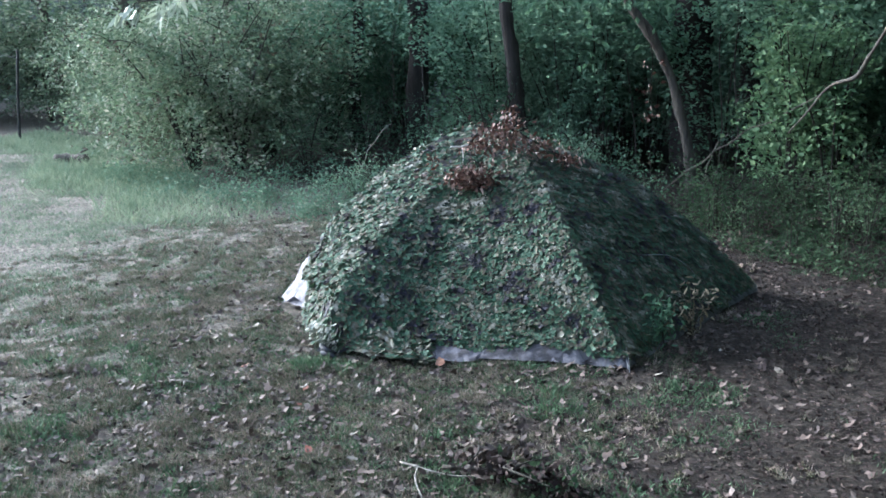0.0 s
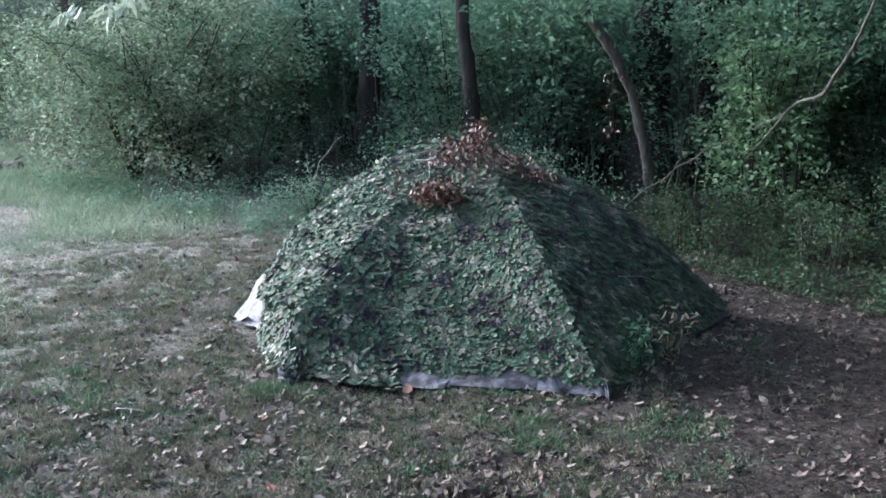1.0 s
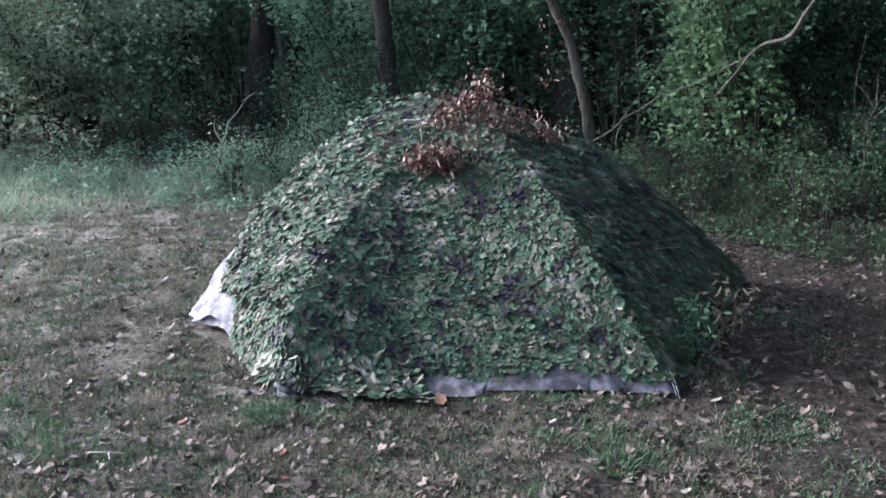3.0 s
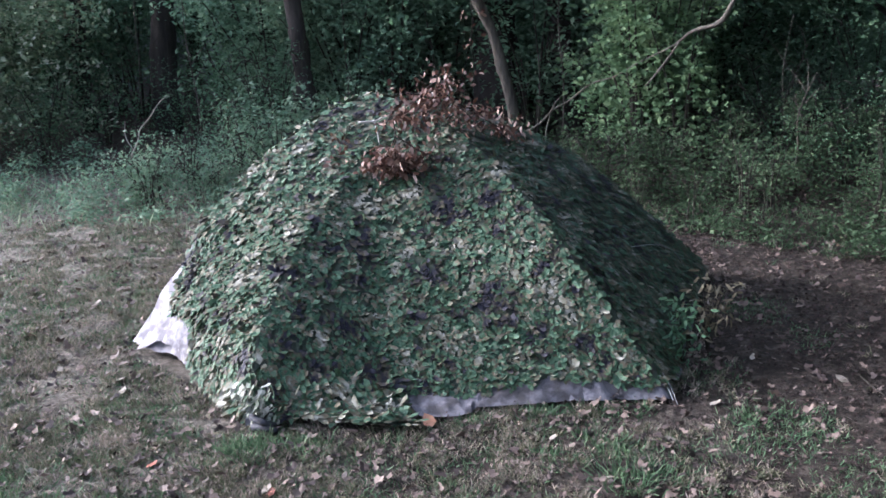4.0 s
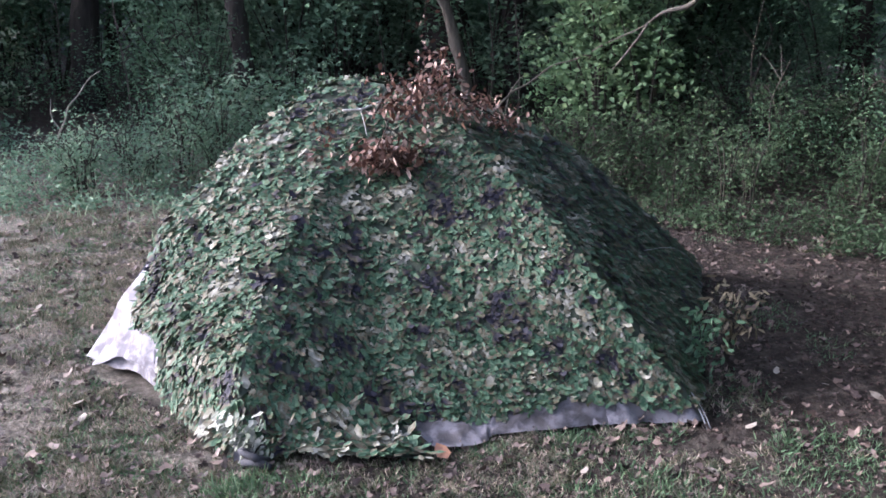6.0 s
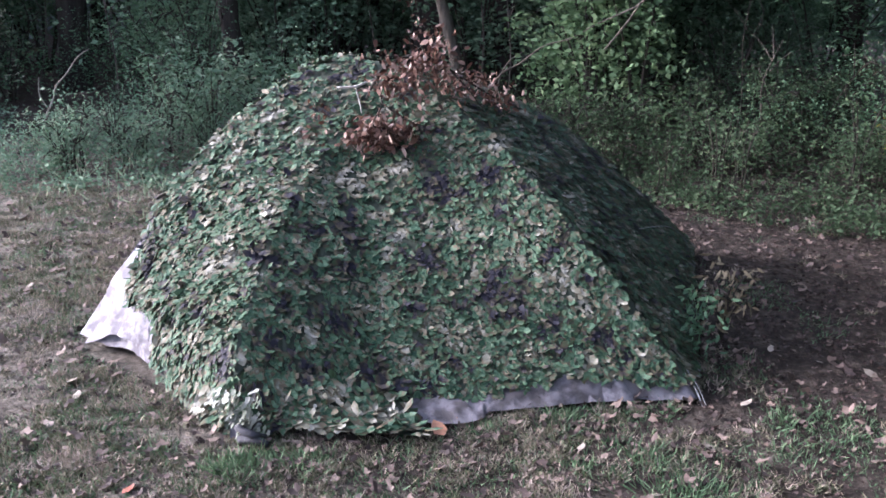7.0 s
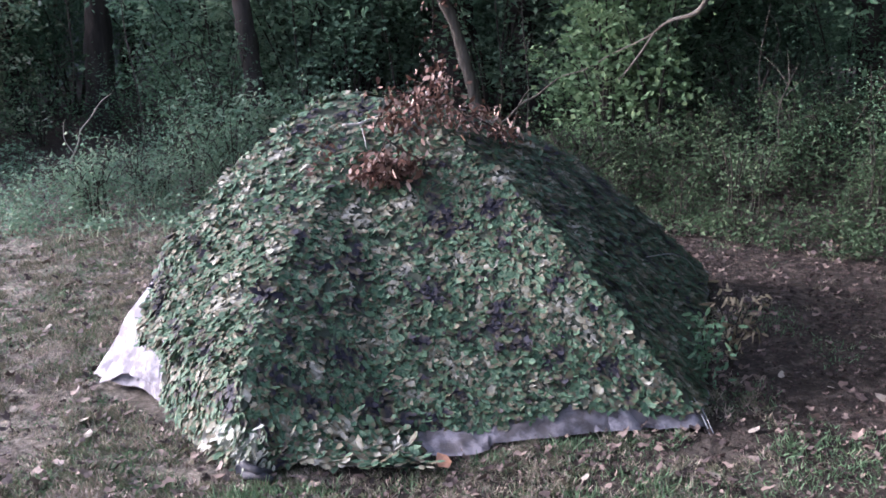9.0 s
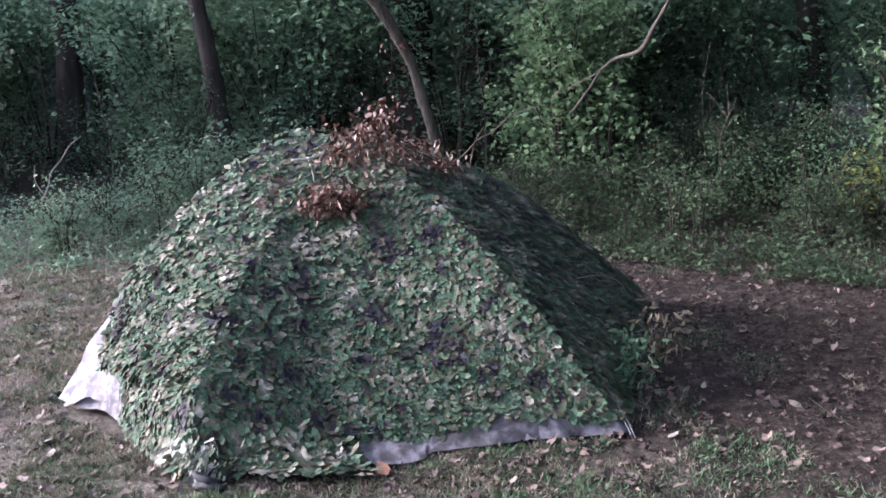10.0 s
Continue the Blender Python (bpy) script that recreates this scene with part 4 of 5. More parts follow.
# Thin bare stems between the bushes.
for k, (x, y, h) in enumerate(((-2.95, 6.6, 1.7), (-2.5, 7.9, 2.4), (-1.5, 7.7, 2.6), (-0.55, 6.8, 2.3), (0.32, 6.3, 2.2), (0.5, 5.9, 1.9), (1.75, 5.9, 2.4), (2.1, 4.6, 1.3), (-3.9, 7.8, 2.4), (1.95, 4.0, 0.9))):
    sp = thing("thin_sapling", (x, y, 0), "thin grey sapling stem among the shrubs", "sapling", "thin saplings in the wood")
    dx, dy = rng.normal() * 0.18, rng.normal() * 0.12
    pts = [(0, 0, -0.02), (dx * 0.3 + 0.03, 0, h * 0.3), (dx * 0.5 - 0.03, dy * 0.5, h * 0.65), (dx, dy, h)]
    part("stem", tubes("stem", [(pts, [0.009, 0.007, 0.005, 0.0025])], BARK_LEAN, 6), sp)
    for q in range(4):
        u, a = rng.uniform(0.35, 0.9), rng.uniform(0, 6.28)
        s0 = np.array([dx * u * 0.8, dy * u * 0.8, h * u])
        e0 = s0 + np.array([math.cos(a) * 0.22, math.sin(a) * 0.22, 0.22]) * rng.uniform(0.6, 1.4)
        part("twig", tubes("twig", [([s0, (s0 + e0) / 2 + (0, 0, 0.02), e0], [0.005, 0.003, 0.0015])], BARK_LEAN, 5), sp)

# Sprays of leaves between the stems, fewer round the old oak.
n = 900
cx, cy, cz = rng.uniform(-5.2, 5.5, n), rng.uniform(7.0, 10.6, n), 0.25 + 2.1 * rng.uniform(0, 1, n)
keep = rng.uniform(0, 1, n) < np.where((cx > -4.9) & (cx < -2.3) & (cz < 1.5), 0.12, 0.85) * np.where(cz < 0.7, 0.5, 1.0) * np.where(cx < -2.9, 0.45, 1.0)
tips = np.stack([cx, cy, cz], -1)[keep]
p, ax, nn, ln = crown_leaves(tips, 56000, 0.2, 0.045, 0.09)
p[:, 2] = np.maximum(p[:, 2], 0.05)
tagged(new("wood_foliage", leaves("wood_foliage", p, ax, nn, ln, ln * 0.55, UNDER_LEAF)), "loose green foliage between the stems of the wood", "foliage", kind="stuff")

# Deep woods behind, too thick to count.
n = 30000
ang = rng.uniform(-0.52, 0.62, n)
far = rng.uniform(15.5, 22, n)
p = np.stack([-1 + far * np.sin(ang) * 1.15, -2 + far * np.cos(ang), rng.uniform(0, 1, n) ** 1.2 * 3.6], -1)
ln = rng.uniform(0.16, 0.34, n)
tagged(new("far_woods", leaves("far_woods", p, unit(rng.normal(size=(n, 3))), sphere_dirs(n), ln, ln * 0.6, WOODS_FAR)), "deep shaded woods behind the clearing", "woods", kind="stuff")
# Backdrop that glows faintly, standing in for hazy light deep in the wood.
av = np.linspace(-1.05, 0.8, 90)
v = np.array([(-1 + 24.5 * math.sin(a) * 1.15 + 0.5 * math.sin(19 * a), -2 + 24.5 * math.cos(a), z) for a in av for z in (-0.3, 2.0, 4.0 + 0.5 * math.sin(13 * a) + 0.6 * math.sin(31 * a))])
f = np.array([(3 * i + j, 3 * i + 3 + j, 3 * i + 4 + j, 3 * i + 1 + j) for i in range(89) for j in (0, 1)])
tagged(new("backdrop", data_mesh("backdrop", v, f, FAR_GLOW)), "dim green glowing backdrop for the depth of the wood", "backdrop", kind="structure")

# ---- fallen limb and sticks at the wood's edge ----
b = thing("fallen_limb", (0, 0, 0), "bleached bare limb leaning through the shrubs", "branch")
part("limb", tubes("limb", [([(-0.30, 5.35, 0.02), (-0.13, 5.3, 0.13), (0.04, 5.28, 0.29), (0.20, 5.25, 0.39), (0.33, 5.22, 0.52), (0.46, 5.2, 0.59), (0.62, 5.08, 0.74), (0.80, 4.95, 0.81), (0.98, 4.8, 0.94), (1.18, 4.55, 1.08), (1.30, 4.42, 1.20), (1.46, 4.26, 1.27), (1.55, 4.2, 1.45), (1.67, 4.15, 1.68), (1.85, 4.1, 2.2)],
                             [0.006, 0.008, 0.010, 0.009, 0.010, 0.008, 0.006, 0.0055, 0.005, 0.007, 0.013, 0.021, 0.014, 0.012, 0.010])], BARK_LIMB, 8), b)
part("side_branch", tubes("side_branch", [([(1.22, 4.5, 1.12), (1.13, 4.5, 0.99), (1.06, 4.5, 0.90), (0.95, 4.5, 0.77)], [0.008, 0.009, 0.009, 0.005])], BARK_LIMB), b)
part("twig", tubes("twig", [([(0.28, 5.24, 0.46), (0.36, 5.15, 0.62), (0.44, 5.1, 0.68)], [0.006, 0.005, 0.003])], BARK_LIMB, 5), b)
part("twig", tubes("twig", [([(0.30, 5.24, 0.48), (0.24, 5.1, 0.32), (0.25, 5.05, 0.08)], [0.006, 0.005, 0.004])], BARK_LIMB, 5), b)
s = thing("bare_sapling", (-3.35, 5.14, 0), "bare crooked pale sapling at the shrubs' foot", "sapling")
part("stem", tubes("stem", [([(0, 0, -0.02), (0.03, 0, 0.12), (0.05, 0, 0.24), (0.12, 0, 0.38), (0.15, 0, 0.48), (0.24, 0, 0.58), (0.33, 0, 0.70), (0.42, 0, 0.76)], [0.009, 0.009, 0.008, 0.008, 0.007, 0.006, 0.005, 0.003])], BARK_PALE), s)
part("twig", tubes("twig", [([(0.08, 0, 0.30), (0.02, 0, 0.42), (0.03, 0, 0.55)], [0.006, 0.005, 0.003])], BARK_PALE, 5), s)

# Pale long-leaved spray hanging over the field shrubs, with the branch that carries it.
w = thing("hanging_bough", (0, 0, 0), "drooping bough with long pale leaves over the field's edge", "branch")
part("branch", tubes("branch", [([(-3.5, 8.25, 4.2), (-3.3, 6.0, 3.9), (-3.1, 3.6, 3.1), (-3.0, 2.0, 2.35), (-3.15, 1.3, 2.03), (-3.4, 1.15, 1.97)], [0.05, 0.035, 0.022, 0.014, 0.008, 0.003])], TWIG), w)
rows = []
for q in range(11):
    c = np.array([-3.02 - 0.05 * q + rng.normal() * 0.02, 1.16 + rng.normal() * 0.06, 2.02 - 0.012 * q + rng.normal() * 0.02])
    part("twig", tubes("twig", [([c + (0.02, 0, 0.03), c, c + (-0.02, -0.02, -0.06)], [0.003, 0.002, 0.001])], TWIG, 4), w)
    k = int(rng.integers(4, 7))
    rows.append((c + rng.normal(size=(k, 3)) * 0.018, unit(rng.normal(size=(k, 3)) * 0.45 + np.array([-0.45, -0.1, -0.9])), rng.uniform(0.09, 0.15, k)))
p, ax, ln = (np.concatenate(c) for c in zip(*rows))
part("foliage", leaves("spray", p, ax, sphere_dirs(len(p)), ln, ln * 0.24, PALE_WILLOW, LEAF6, 0.5), w, kind="stuff")
n = 60
p = np.stack([rng.uniform(-3.05, -2.3, n), 1.6 + rng.normal(size=n) * 0.25, 2.1 + 0.25 * rng.uniform(0, 1, n)], -1)
part("foliage", leaves("spray", p, unit(rng.normal(size=(n, 3)) + np.array([0, 0, -0.6])), sphere_dirs(n), rng.uniform(0.05, 0.09, n), 0.03, YELLOW_LEAF, LEAF6, 0.5), w, "yellowing leaves", kind="stuff")

# Twig of dry red leaves hanging beside the leaning tree.
rt = thing("dead_twig", (0, 0, 0), "hanging dead twig with dry red-brown leaves", "twig")
part("stem", tubes("stem", [([(-0.42, 5.74, 1.75), (-0.33, 5.68, 1.4), (-0.34, 5.66, 1.05), (-0.30, 5.66, 0.8)], [0.006, 0.005, 0.004, 0.002])], TWIG, 5), rt)
n = 40
p = np.stack([-0.33 + rng.normal(size=n) * 0.06, 5.67 + rng.normal(size=n) * 0.05, 0.78 + 0.6 * rng.uniform(0, 1, n) ** 1.5], -1)
ln = rng.uniform(0.03, 0.07, n)
part("leaves", leaves("red_leaves", p, unit(rng.normal(size=(n, 3)) + np.array([0, 0, -0.6])), sphere_dirs(n), ln, ln * 0.5, DRY_LEAF, LEAF6, 1.0), rt, "dry red-brown leaves", kind="stuff")

# Dark fence post and a log far out in the field.
po = thing("fence_post", (-10.6, 9.4, 0), "thin black steel fence post in the grass", "post")
part("shaft", tubes("shaft", [([(0, 0, -0.1), (0.03, 0, 0.5), (0.08, 0, 1.0), (0.13, 0, 1.45)], [0.022, 0.021, 0.021, 0.02])], STEEL, 6), po)
part("stay", tubes("stay", [([(0.1, 0, 1.32), (-0.3, 0.1, 1.36), (-0.9, 0.2, 1.34)], [0.008, 0.008, 0.008])], STEEL, 5), po)
lg = thing("fallen_log", (-8.1, 7.1, 0), "short grey rotting log in the grass", "log")
part("log", tubes("log", [([(-0.26, 0, 0.05), (-0.1, 0.03, 0.06), (0.1, 0, 0.06), (0.25, -0.02, 0.07)], [0.06, 0.065, 0.06, 0.05])], BARK_GREY, 9), lg)
part("stub", tubes("stub", [([(0.1, 0, 0.09), (0.18, 0, 0.16), (0.27, 0, 0.19)], [0.02, 0.016, 0.01])], BARK_GREY, 5), lg)


# ---- undergrowth, grass and litter ----
EDGE_X = [-20, -10, -8.2, -6.5, -5.3, -4.0, -2.9, -1.6, 0.3, 0.97, 1.45, 2.0, 4.0, 9.0]
EDGE_Y = [13, 8.8, 6.7, 5.0, 3.9, 3.6, 3.65, 3.7, 3.3, 2.65, 2.1, 1.7, 0.5, -1.5]


def past_edge(x, y):
    """Metres behind the line where the mown clearing ends."""
    return y - np.interp(x, EDGE_X, EDGE_Y)


def in_tent(x, y):
    c = np.array([(r[0][0], r[0][1]) for r in RIDGES])
    inside = np.ones(len(x), bool)
    for k in range(SIDES):
        (ax, ay), (bx, by) = c[k], c[(k + 1) % SIDES]
        inside &= (bx - ax) * (y - ay) - (by - ay) * (x - ax) < 0.02
    return inside


def patchiness(x, y):
    return 0.5 + 0.25 * np.sin(1.9 * x + 0.7 * y) * np.sin(1.3 * y - 0.6 * x + 1) + 0.25 * np.sin(4.1 * x - 2.2 * y + 2) * np.sin(3.3 * y + 1.1 * x)


def nearness(x, y):
    """Thins the small growth out with distance from the tent."""
    return np.clip((2.5 - np.hypot((x + 1) / np.where(x < -1, 1.65, 3.6), (y - 0.5) / 3.4)) / 1.5, 0, 1)


def grass(name, x, y, lo, hi, width, mat, lean, label, category, curl=1.0, shape=BLADE):
    n = len(x)
    p = np.stack([x, y, ground_z(x, y) - 0.004], -1)
    ax = unit(np.stack([rng.normal(size=n) * lean, rng.normal(size=n) * lean, np.ones(n)], -1))
    ln = rng.uniform(lo, hi, n)
    me = leaves(name, p, ax, sphere_dirs(n), ln, width * rng.uniform(0.6, 1.3, n), mat, shape, curl * rng.uniform(-1, 1.5, n))
    return tagged(new(name, me), label, category, kind="stuff")


def scatter(n, x0, x1, y0, y1, keep):
    x, y = rng.uniform(x0, x1, n), rng.uniform(y0, y1, n)
    k = keep(x, y) & ~in_tent(x, y)
    return x[k], y[k]


def turf(n, x0, x1, y0, y1):
    """Blades gathered in small clumps, fewer towards the trees."""
    cx, cy = scatter(n // 9, x0, x1, y0, y1, lambda x, y: (past_edge(x, y) < 0.3) & (rng.uniform(0, 1, len(x)) < np.clip(2.2 * patchiness(3.1 * x, 3.7 * y) - 0.45, 0.1, 1) * nearness(x, y) * np.clip(0.30 - 0.68 * x, 0.02, 1)))
    k = rng.integers(0, len(cx), n)
    x, y = cx[k] + rng.normal(size=n) * 0.016, cy[k] + rng.normal(size=n) * 0.016
    keep = ~in_tent(x, y)
    return x[keep], y[keep]


gx, gy = turf(370000, -5.6, 3.0, -2.6, 4.4)
hx, hy = turf(80000, -8.0, 5.5, -6.5, 4.6)
grass("short_grass", np.concatenate([gx, hx]), np.concatenate([gy, hy]), 0.014, 0.044, 0.0046, DEAD_GRASS, 1.0, "short dry worn grass mixed with brown stalks", "grass", 0.5, SPEAR)
gx, gy = scatter(330000, -11.0, -2.2, 0.0, 11.0, lambda x, y: (past_edge(x, y) < 0.2) & (rng.uniform(0, 1, len(x)) < np.clip((-x - 2.0) / 2.5, 0.1, 1) * np.maximum(np.clip((y - 2.2) / 2.5, 0.05, 1), np.clip((-x - 2.3) / 2.8, 0, 1)) * np.clip(1.9 * patchiness(x * 1.1, y * 1.6) - 0.4, 0.06, 1)))
grass("field_grass", gx, gy, 0.02, 0.055, 0.006, FIELD_GRASS, 0.9, "short green grass of the open field", "grass", 1.0, SPEAR)
gx, gy = scatter(360000, -5.6, 3.5, -3.0, 3.5, lambda x, y: (rng.uniform(0, 1, len(x)) < nearness(x, y)) & (past_edge(x, y) < 0) & (patchiness(x * 1.9 + 2, y * 1.9) - 0.06 * (x + 1.0) - 0.16 * np.maximum(x + 0.5, 0) - 0.05 * y > 0.28 + 0.34 * rng.uniform(0, 1, len(x))))
grass("green_grass", gx, gy, 0.014, 0.042, 0.0055, GREEN_GRASS, 0.9, "thin patches of short green grass", "grass", 1.0, SPEAR)
gx, gy = scatter(190000, -11.0, -0.8, 3.0, 10.5, lambda x, y: (np.abs(past_edge(x, y) - 0.6 + 0.35 * np.sin(2.3 * x)) < 0.45 + 0.75 * rng.uniform(0, 1, len(x))) & (rng.uniform(0, 1, len(x)) < np.clip(0.2 - 0.4 * (x + 3.8), 0.12, 1)) & (rng.uniform(0, 1, len(x)) < 0.25 + 0.9 * patchiness(1.5 * x, 1.5 * y)))
grass("tall_grass", gx, gy, 0.05, 0.19, 0.008, TALL_GRASS, 0.8, "knee-high pale grass along the shrubs' foot", "grass", 0.8)
gx, gy = scatter(22000, -0.8, 4.6, 1.2, 5.0, lambda x, y: (np.abs(past_edge(x, y) - 0.7) < 1.3 * patchiness(3 * x, 3 * y)))
grass("edge_grass", gx, gy, 0.03, 0.10, 0.0035, GREEN_GRASS, 0.6, "rough pale grass among the weeds", "grass", 0.8)

# Tufts that stand out.
rows = []
small = [(rng.uniform(-3.8, 0.4), rng.uniform(-2.5, 0.0), rng.uniform(0.05, 0.12), 70, rng.uniform(0.035, 0.06)) for _ in range(60)]
for x, y, r, n, h in (*small, (-0.29, -0.58, 0.17, 330, 0.075), (-1.69, -0.25, 0.11, 240, 0.085), (-2.47, -0.58, 0.22, 260, 0.07), (-3.09, -0.55, 0.18, 220, 0.08), (-2.59, -1.44, 0.2, 240, 0.08), (-0.33, -0.36, 0.10, 130, 0.07), (-1.45, -0.22, 0.10, 130, 0.07)):
    px, py = rng.normal(size=n) * r * 0.5, rng.normal(size=n) * r * 0.5
    ax = unit(np.stack([px * 5 + rng.normal(size=n) * 0.6, py * 5 + rng.normal(size=n) * 0.6, np.ones(n)], -1))
    rows.append((np.stack([px + x, py + y, ground_z(px + x, py + y)], -1), ax, rng.uniform(0.4, 1.0, n) * h))
p, ax, ln = (np.concatenate(c) for c in zip(*rows))
tagged(new("grass_tufts", leaves("grass_tufts", p, ax, sphere_dirs(len(p)), ln, 0.005, GREEN_GRASS, BLADE, rng.uniform(-1, 1.5, len(p)))), "fresh green tufts of longer grass in the worn lawn", "grass", kind="stuff")

# Weeds and seedlings between the clearing and the wood.
n = 300000
x, y = rng.uniform(-7, 4.5, n), rng.uniform(0.8, 8, n)
d = past_edge(x, y)
k = (d > np.where(x < -3.5, 0.4, 0.0)) & (d < 3.2) & (rng.uniform(0, 1, n) < np.clip(2.6 * (patchiness(2.2 * x, 2.2 * y) - 0.36), 0.06, 1)) & (rng.uniform(0, 1, n) < np.clip(1.25 - 0.35 * d, 0.25, 1))
x, y, d = x[k], y[k], d[k]
n = len(x)
p = np.stack([x, y, rng.uniform(0.01, 1, n) ** 1.6 * (0.07 + 0.24 * np.clip(d, 0, np.interp(x, [-2.9, -1.9], [0.75, 1.7]))) * (0.45 + 1.1 * patchiness(3 * x + 1, 3 * y))], -1)
ax = unit(rng.normal(size=(n, 3)) * np.array([1, 1, 0.4]))
nn = unit(np.array([0, 0, 1.0]) + 0.6 * rng.normal(size=(n, 3)))
ln = rng.uniform(0.018, 0.05, n)
# One growth in two tones: lit colour on the left, shaded on the right.
for side, mat in ((x < -0.4, LIT_BANK_LEAF), (x >= -0.4, DIM_SHRUB_LEAF)):
    tagged(new("undergrowth", leaves("undergrowth", p[side], ax[side], nn[side], ln[side], ln[side] * 0.55, mat)), "low green weeds and seedlings along the wood's foot", "undergrowth", kind="stuff")

# Leaf litter.
x, y = scatter(130000, -8.0, 6.0, -6.0, 5.0, lambda x, y: rng.uniform(0, 1, len(x)) < nearness(x, y) * 0.62 * np.clip(0.72 - 0.28 * x, 0.26, 1) * np.clip(1 + 0.27 * (x + 1.5), 0.28, 1) + 0.15 * (past_edge(x, y) > 0))
n = len(x)
p = np.stack([x, y, ground_z(x, y) + rng.uniform(0.004, 0.028, n)], -1)
ln = 0.013 + 0.042 * rng.uniform(0, 1, n) ** 1.7
ax = unit(rng.normal(size=(n, 3)) * np.array([1, 1, 0.25]))
nn = unit(np.array([0, 0, 1.0]) + 0.4 * rng.normal(size=(n, 3)))
tagged(new("leaf_litter", leaves("leaf_litter", p, ax, nn, ln, ln * rng.uniform(0.55, 0.95, n), LITTER, CUT_B, rng.uniform(-0.6, 1.6, n))), "scattered small brown fallen leaves", "leaf litter", kind="stuff")


x, y = scatter(125000, -5.4, 3.4, -2.8, 4.4, lambda x, y: rng.uniform(0, 1, len(x)) < nearness(x, y) * np.clip(1 + 0.5 * (x + 1.5), 0.15, 1) * np.clip(0.55 + 0.1 * x + 0.5 * patchiness(3 * x, 3 * y), 0.2, 1))
n = len(x)
p = np.stack([x, y, ground_z(x, y) + rng.uniform(0.002, 0.018, n)], -1)
ln = rng.uniform(0.008, 0.024, n)
tagged(new("leaf_crumbs", leaves("leaf_crumbs", p, unit(rng.normal(size=(n, 3)) * np.array([1, 1, 0.4])), unit(np.array([0, 0, 1.0]) + 0.5 * rng.normal(size=(n, 3))), ln, ln * rng.uniform(0.3, 0.8, n), CRUMBS, LEAF4)), "crumbled brown leaf fragments in the turf", "leaf litter", kind="stuff")


def fallen_leaf(x, y, length, turn, mat, label, z=0.012):
    me = leaves("fallen_leaf", np.zeros((1, 3)), np.array([[1.0, 0, 0.1]]), np.array([[0, 0.2, 1.0]]), length, length * 0.68, mat, LEAF6, 0.6)
    ob = new("fallen_leaf", me)
    ob.location = (x, y, float(ground_z(x, y)) + z)
    ob.rotation_euler = (0.1, 0, turn)
    tagged(ob, label, "leaf", "fallen leaves on the lawn")


fallen_leaf(-0.985, -0.115, 0.085, 1.9, ORANGE_LEAF, "large orange-brown leaf leaning on the tent hem", 0.02)
for x, y, l, a in ((0.136, -0.036, 0.055, 0.3), (-1.60, -0.60, 0.055, 1.0), (0.78, 0.13, 0.065, 2.2), (-1.15, -1.11, 0.05, 0.5), (-0.87, -0.97, 0.045, 2.0), (-1.02, -1.34, 0.06, 4.0), (-2.75, 1.70, 0.05, 1.2), (-2.37, 0.55, 0.05, 0.2),
                   (-2.31, 0.375, 0.055, 1.3), (0.33, 0.01, 0.06, 5.0), (-2.53, -0.81, 0.05, 0.9), (-2.50, -0.74, 0.06, 2.6), (-2.42, -0.82, 0.045, 3.9), (-2.17, -1.29, 0.05, 5.2), (-2.24, -1.03, 0.045, 1.7), (-0.12, -0.85, 0.05, 0.4),
                   (-0.57, -0.88, 0.045, 3.0), (-2.64, 0.69, 0.05, 2.2), (0.46, 0.41, 0.05, 1.1), (0.62, 0.31, 0.05, 4.4), (-0.08, -0.33, 0.045, 2.5), (-0.55, -0.28, 0.04, 0.8), (-2.43, -0.35, 0.05, 3.3), (-0.40, -0.58, 0.045, 5.5), (-1.75, -1.19, 0.05, 0.1)):
    fallen_leaf(x, y, l, a, PALE_LEAF, "pale dry fallen leaf on worn grass")
for x, y, l, a in ((-2.04, -0.37, 0.05, 0.7), (-1.24, -1.33, 0.055, 2.4), (-1.51, -0.78, 0.04, 4.1), (-1.57, -0.62, 0.045, 1.4)):
    fallen_leaf(x, y, l, a, RED_LEAF, "small reddish-brown fallen leaf on worn grass")

# Cut leafy branch dropped on the lawn, with a whitish stick.
g = thing("dropped_branch", (0, 0, 0), "wilted leafy branch dropped on the lawn", "branch")
part("stem", tubes("stem", [([(-0.62, -1.42, 0.02), (-0.45, -1.45, 0.04), (-0.2, -1.5, 0.05), (0.0, -1.53, 0.03)], [0.009, 0.008, 0.006, 0.003])], TWIG), g)
for pts in ([(-0.5, -1.45, 0.06), (-0.48, -1.36, 0.08), (-0.5, -1.28, 0.09)], [(-0.3, -1.48, 0.08), (-0.22, -1.42, 0.09), (-0.15, -1.40, 0.08)], [(-0.35, -1.48, 0.07), (-0.25, -1.6, 0.10), (-0.1, -1.66, 0.08)]):
    part("twig", tubes("twig", [(pts, [0.005, 0.004, 0.002])], TWIG, 5), g)
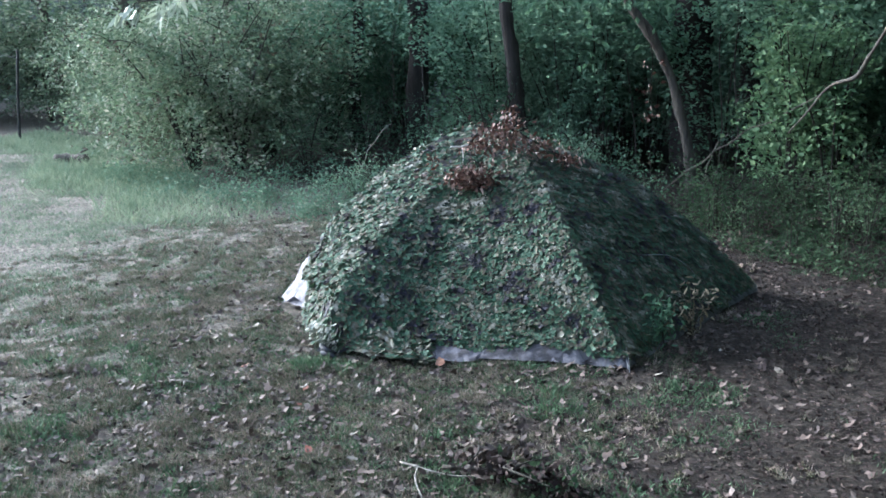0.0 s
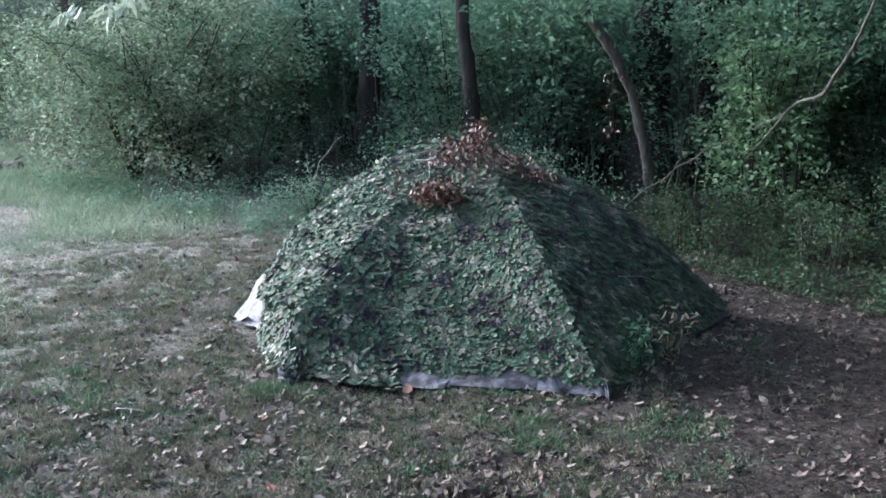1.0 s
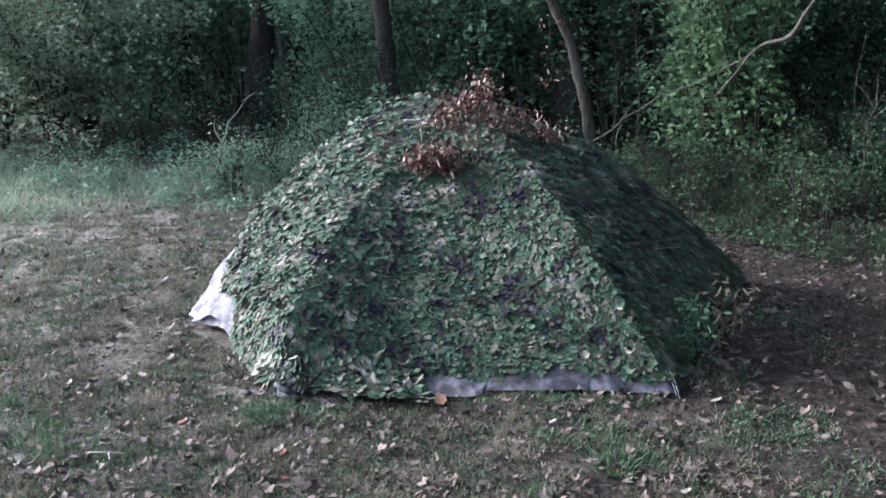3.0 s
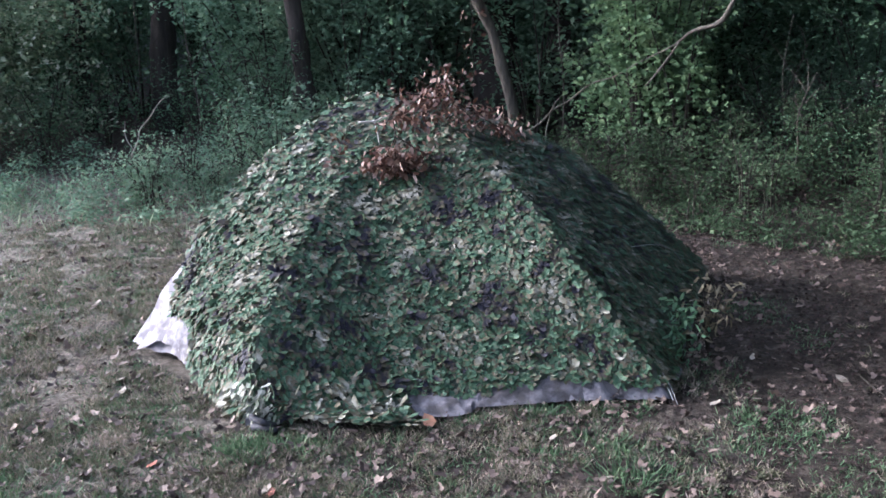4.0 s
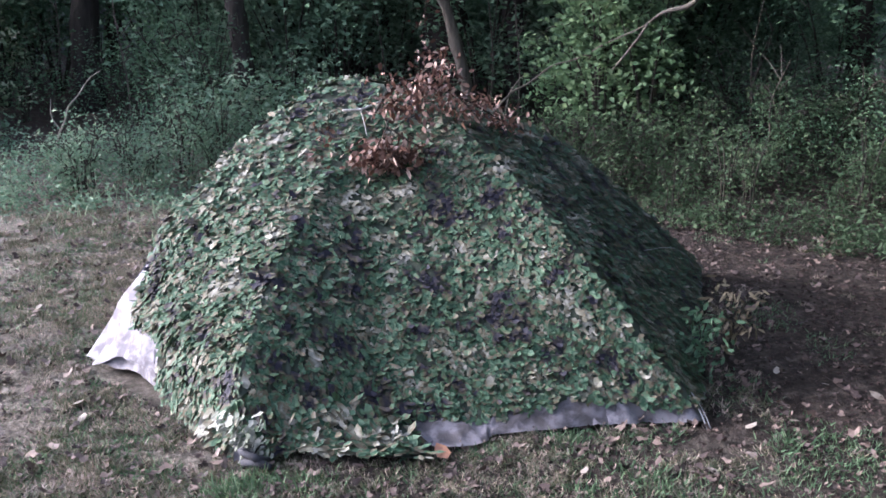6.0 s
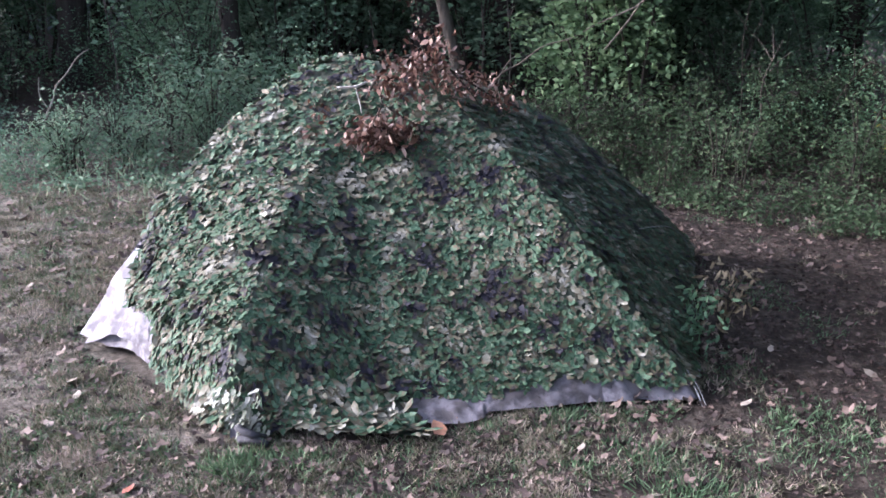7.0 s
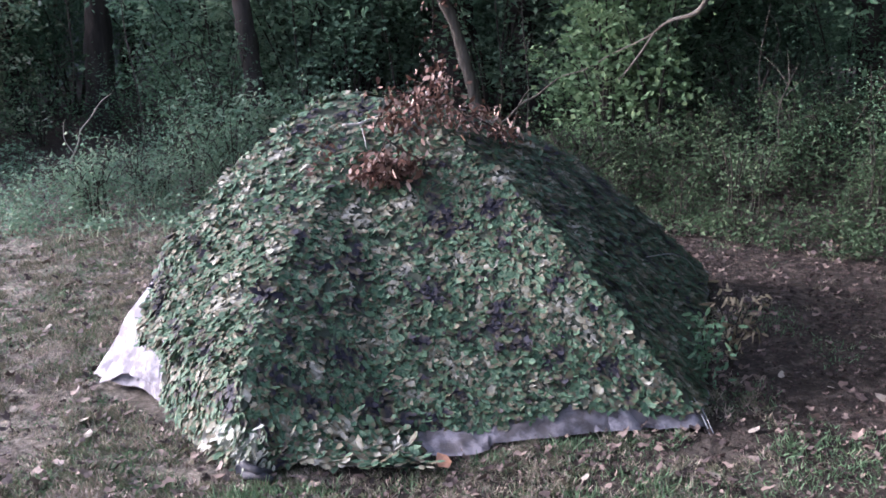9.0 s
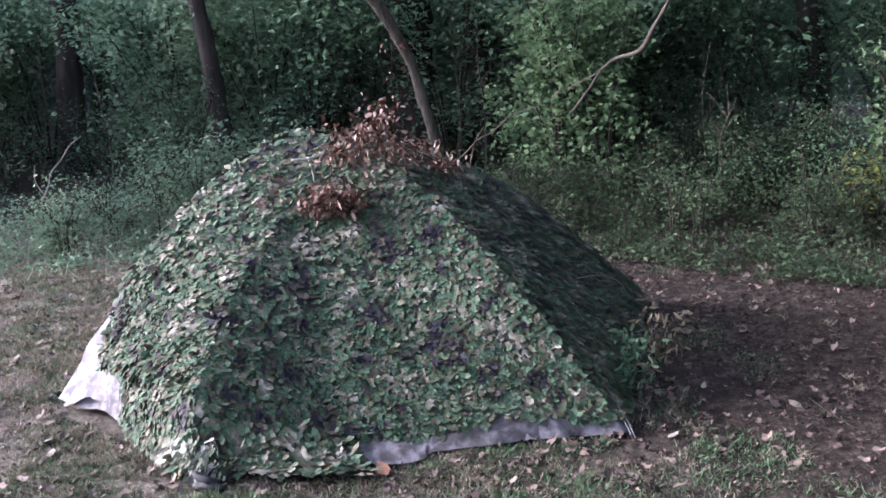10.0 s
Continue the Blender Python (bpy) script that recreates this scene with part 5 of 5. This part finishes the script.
for mat, cl in ((LITTER, [leaf_clump((-0.50, -1.30, 0.05), (0.11, 0.09, 0.02), 70, 0.022, 0.05), leaf_clump((-0.42, -1.47, 0.06), (0.10, 0.06, 0.02), 40, 0.022, 0.05)]),
                (LITTER, [leaf_clump((-0.47, -1.27, 0.03), (0.10, 0.05, 0.012), 80, 0.022, 0.05), leaf_clump((-0.38, -1.42, 0.045), (0.09, 0.06, 0.018), 60, 0.022, 0.05)]),
                (DIM_SHRUB_LEAF, [leaf_clump((-0.22, -1.50, 0.06), (0.10, 0.07, 0.022), 80, 0.025, 0.055)]),
                (CRUMBS, [leaf_clump((-0.38, -1.43, 0.05), (0.08, 0.05, 0.02), 60, 0.022, 0.05), leaf_clump((-0.24, -1.48, 0.055), (0.09, 0.06, 0.022), 130, 0.022, 0.05), leaf_clump((-0.12, -1.56, 0.05), (0.08, 0.06, 0.02), 80, 0.022, 0.05)])):
    p, ax, nn, ln = (np.concatenate(c) for c in zip(*cl))
    p[:, 2] = np.maximum(p[:, 2], 0.015)
    part("leaves", leaves("wilted", p, ax, nn, ln, ln * 0.5, mat, LEAF6, 1.2), g, kind="stuff")
k = thing("crooked_stick", (0, 0, 0), "crooked whitish bare stick on the lawn", "stick")
part("shaft", tubes("shaft", [([(-0.80, -1.43, 0.03), (-0.73, -1.465, 0.035), (-0.65, -1.50, 0.035), (-0.54, -1.515, 0.03), (-0.43, -1.51, 0.04)], [0.004, 0.005, 0.004, 0.003, 0.002])], BARK_PALE), k)
part("fork", tubes("fork", [([(-0.71, -1.475, 0.035), (-0.695, -1.56, 0.035), (-0.665, -1.64, 0.03), (-0.62, -1.72, 0.02)], [0.005, 0.005, 0.004, 0.003])], BARK_PALE), k)
tr = thing("lawn_twig", (0, 0, 0), "thin grey twig lying on bare ground", "twig")
part("shaft", tubes("shaft", [([(0.86, 0.28, 0.0), (0.845, 0.12, 0.012), (0.85, -0.02, 0.012), (0.89, -0.17, 0.0)], [0.0015, 0.003, 0.003, 0.0015])], TWIG, 5), tr)
part("fork", tubes("fork", [([(0.847, 0.08, 0.012), (0.80, 0.02, 0.012), (0.79, -0.05, 0.0)], [0.0025, 0.002, 0.0012])], TWIG, 5), tr)
tw = thing("lawn_twig", (-2.2, -0.69, 0), "short pale twig lying on worn grass", "twig")
part("shaft", tubes("shaft", [([(-0.09, 0.02, 0.02), (0, 0, 0.03), (0.07, 0.01, 0.02)], [0.004, 0.005, 0.003])], BARK_PALE, 5), tw)
part("fork", tubes("fork", [([(0, 0, 0.03), (0.02, -0.05, 0.02), (0.01, -0.09, 0.01)], [0.004, 0.003, 0.002])], BARK_PALE, 5), tw)

# Dry weed growing beside the tent's dark side.
wd = thing("dry_weed", (0.30, 0.55, 0), "drooping yellow-brown weed beside the tent", "weed")
tips = []
for q in range(7):
    a = q * 0.9
    e = np.array([0.10 * math.cos(a) + 0.01, 0.09 * math.sin(a), 0.19 + 0.14 * rng.uniform()])
    part("stem", tubes("stem", [([(0, 0, 0), tuple(e * (0.4, 0.4, 0.7)), tuple(e)], [0.004, 0.003, 0.0015])], TWIG, 5), wd)
    tips += [e, e * (0.7, 0.7, 0.85), e * (0.5, 0.5, 0.6)]
n = 120
i = rng.integers(0, len(tips), n)
p = np.array(tips)[i] + rng.normal(size=(n, 3)) * 0.03
p[:, 2] = np.maximum(p[:, 2], 0.02)
part("foliage", leaves("weed", p, unit(rng.normal(size=(n, 3)) + np.array([0.2, 0, -0.4])), sphere_dirs(n), rng.uniform(0.03, 0.055, n), 0.014, WEED_LEAF, LEAF6, 1.2), wd, kind="stuff")
fn = thing("green_fern", (0.16, 0.42, 0), "dark green leafy plant against the shaded net", "plant")
part("stem", tubes("stem", [([(0, 0, 0), (-0.02, 0.02, 0.15), (-0.05, 0.02, 0.3)], [0.005, 0.004, 0.002])], TWIG, 5), fn)
n = 160
p = np.stack([rng.normal(size=n) * 0.05 - 0.03, rng.normal(size=n) * 0.05, rng.uniform(0.02, 0.32, n)], -1)
part("foliage", leaves("fern", p, unit(rng.normal(size=(n, 3)) + np.array([0.2, -0.3, -0.2])), sphere_dirs(n), rng.uniform(0.025, 0.05, n), 0.016, WOOD_LEAF, LEAF6, 0.8), fn, kind="stuff")
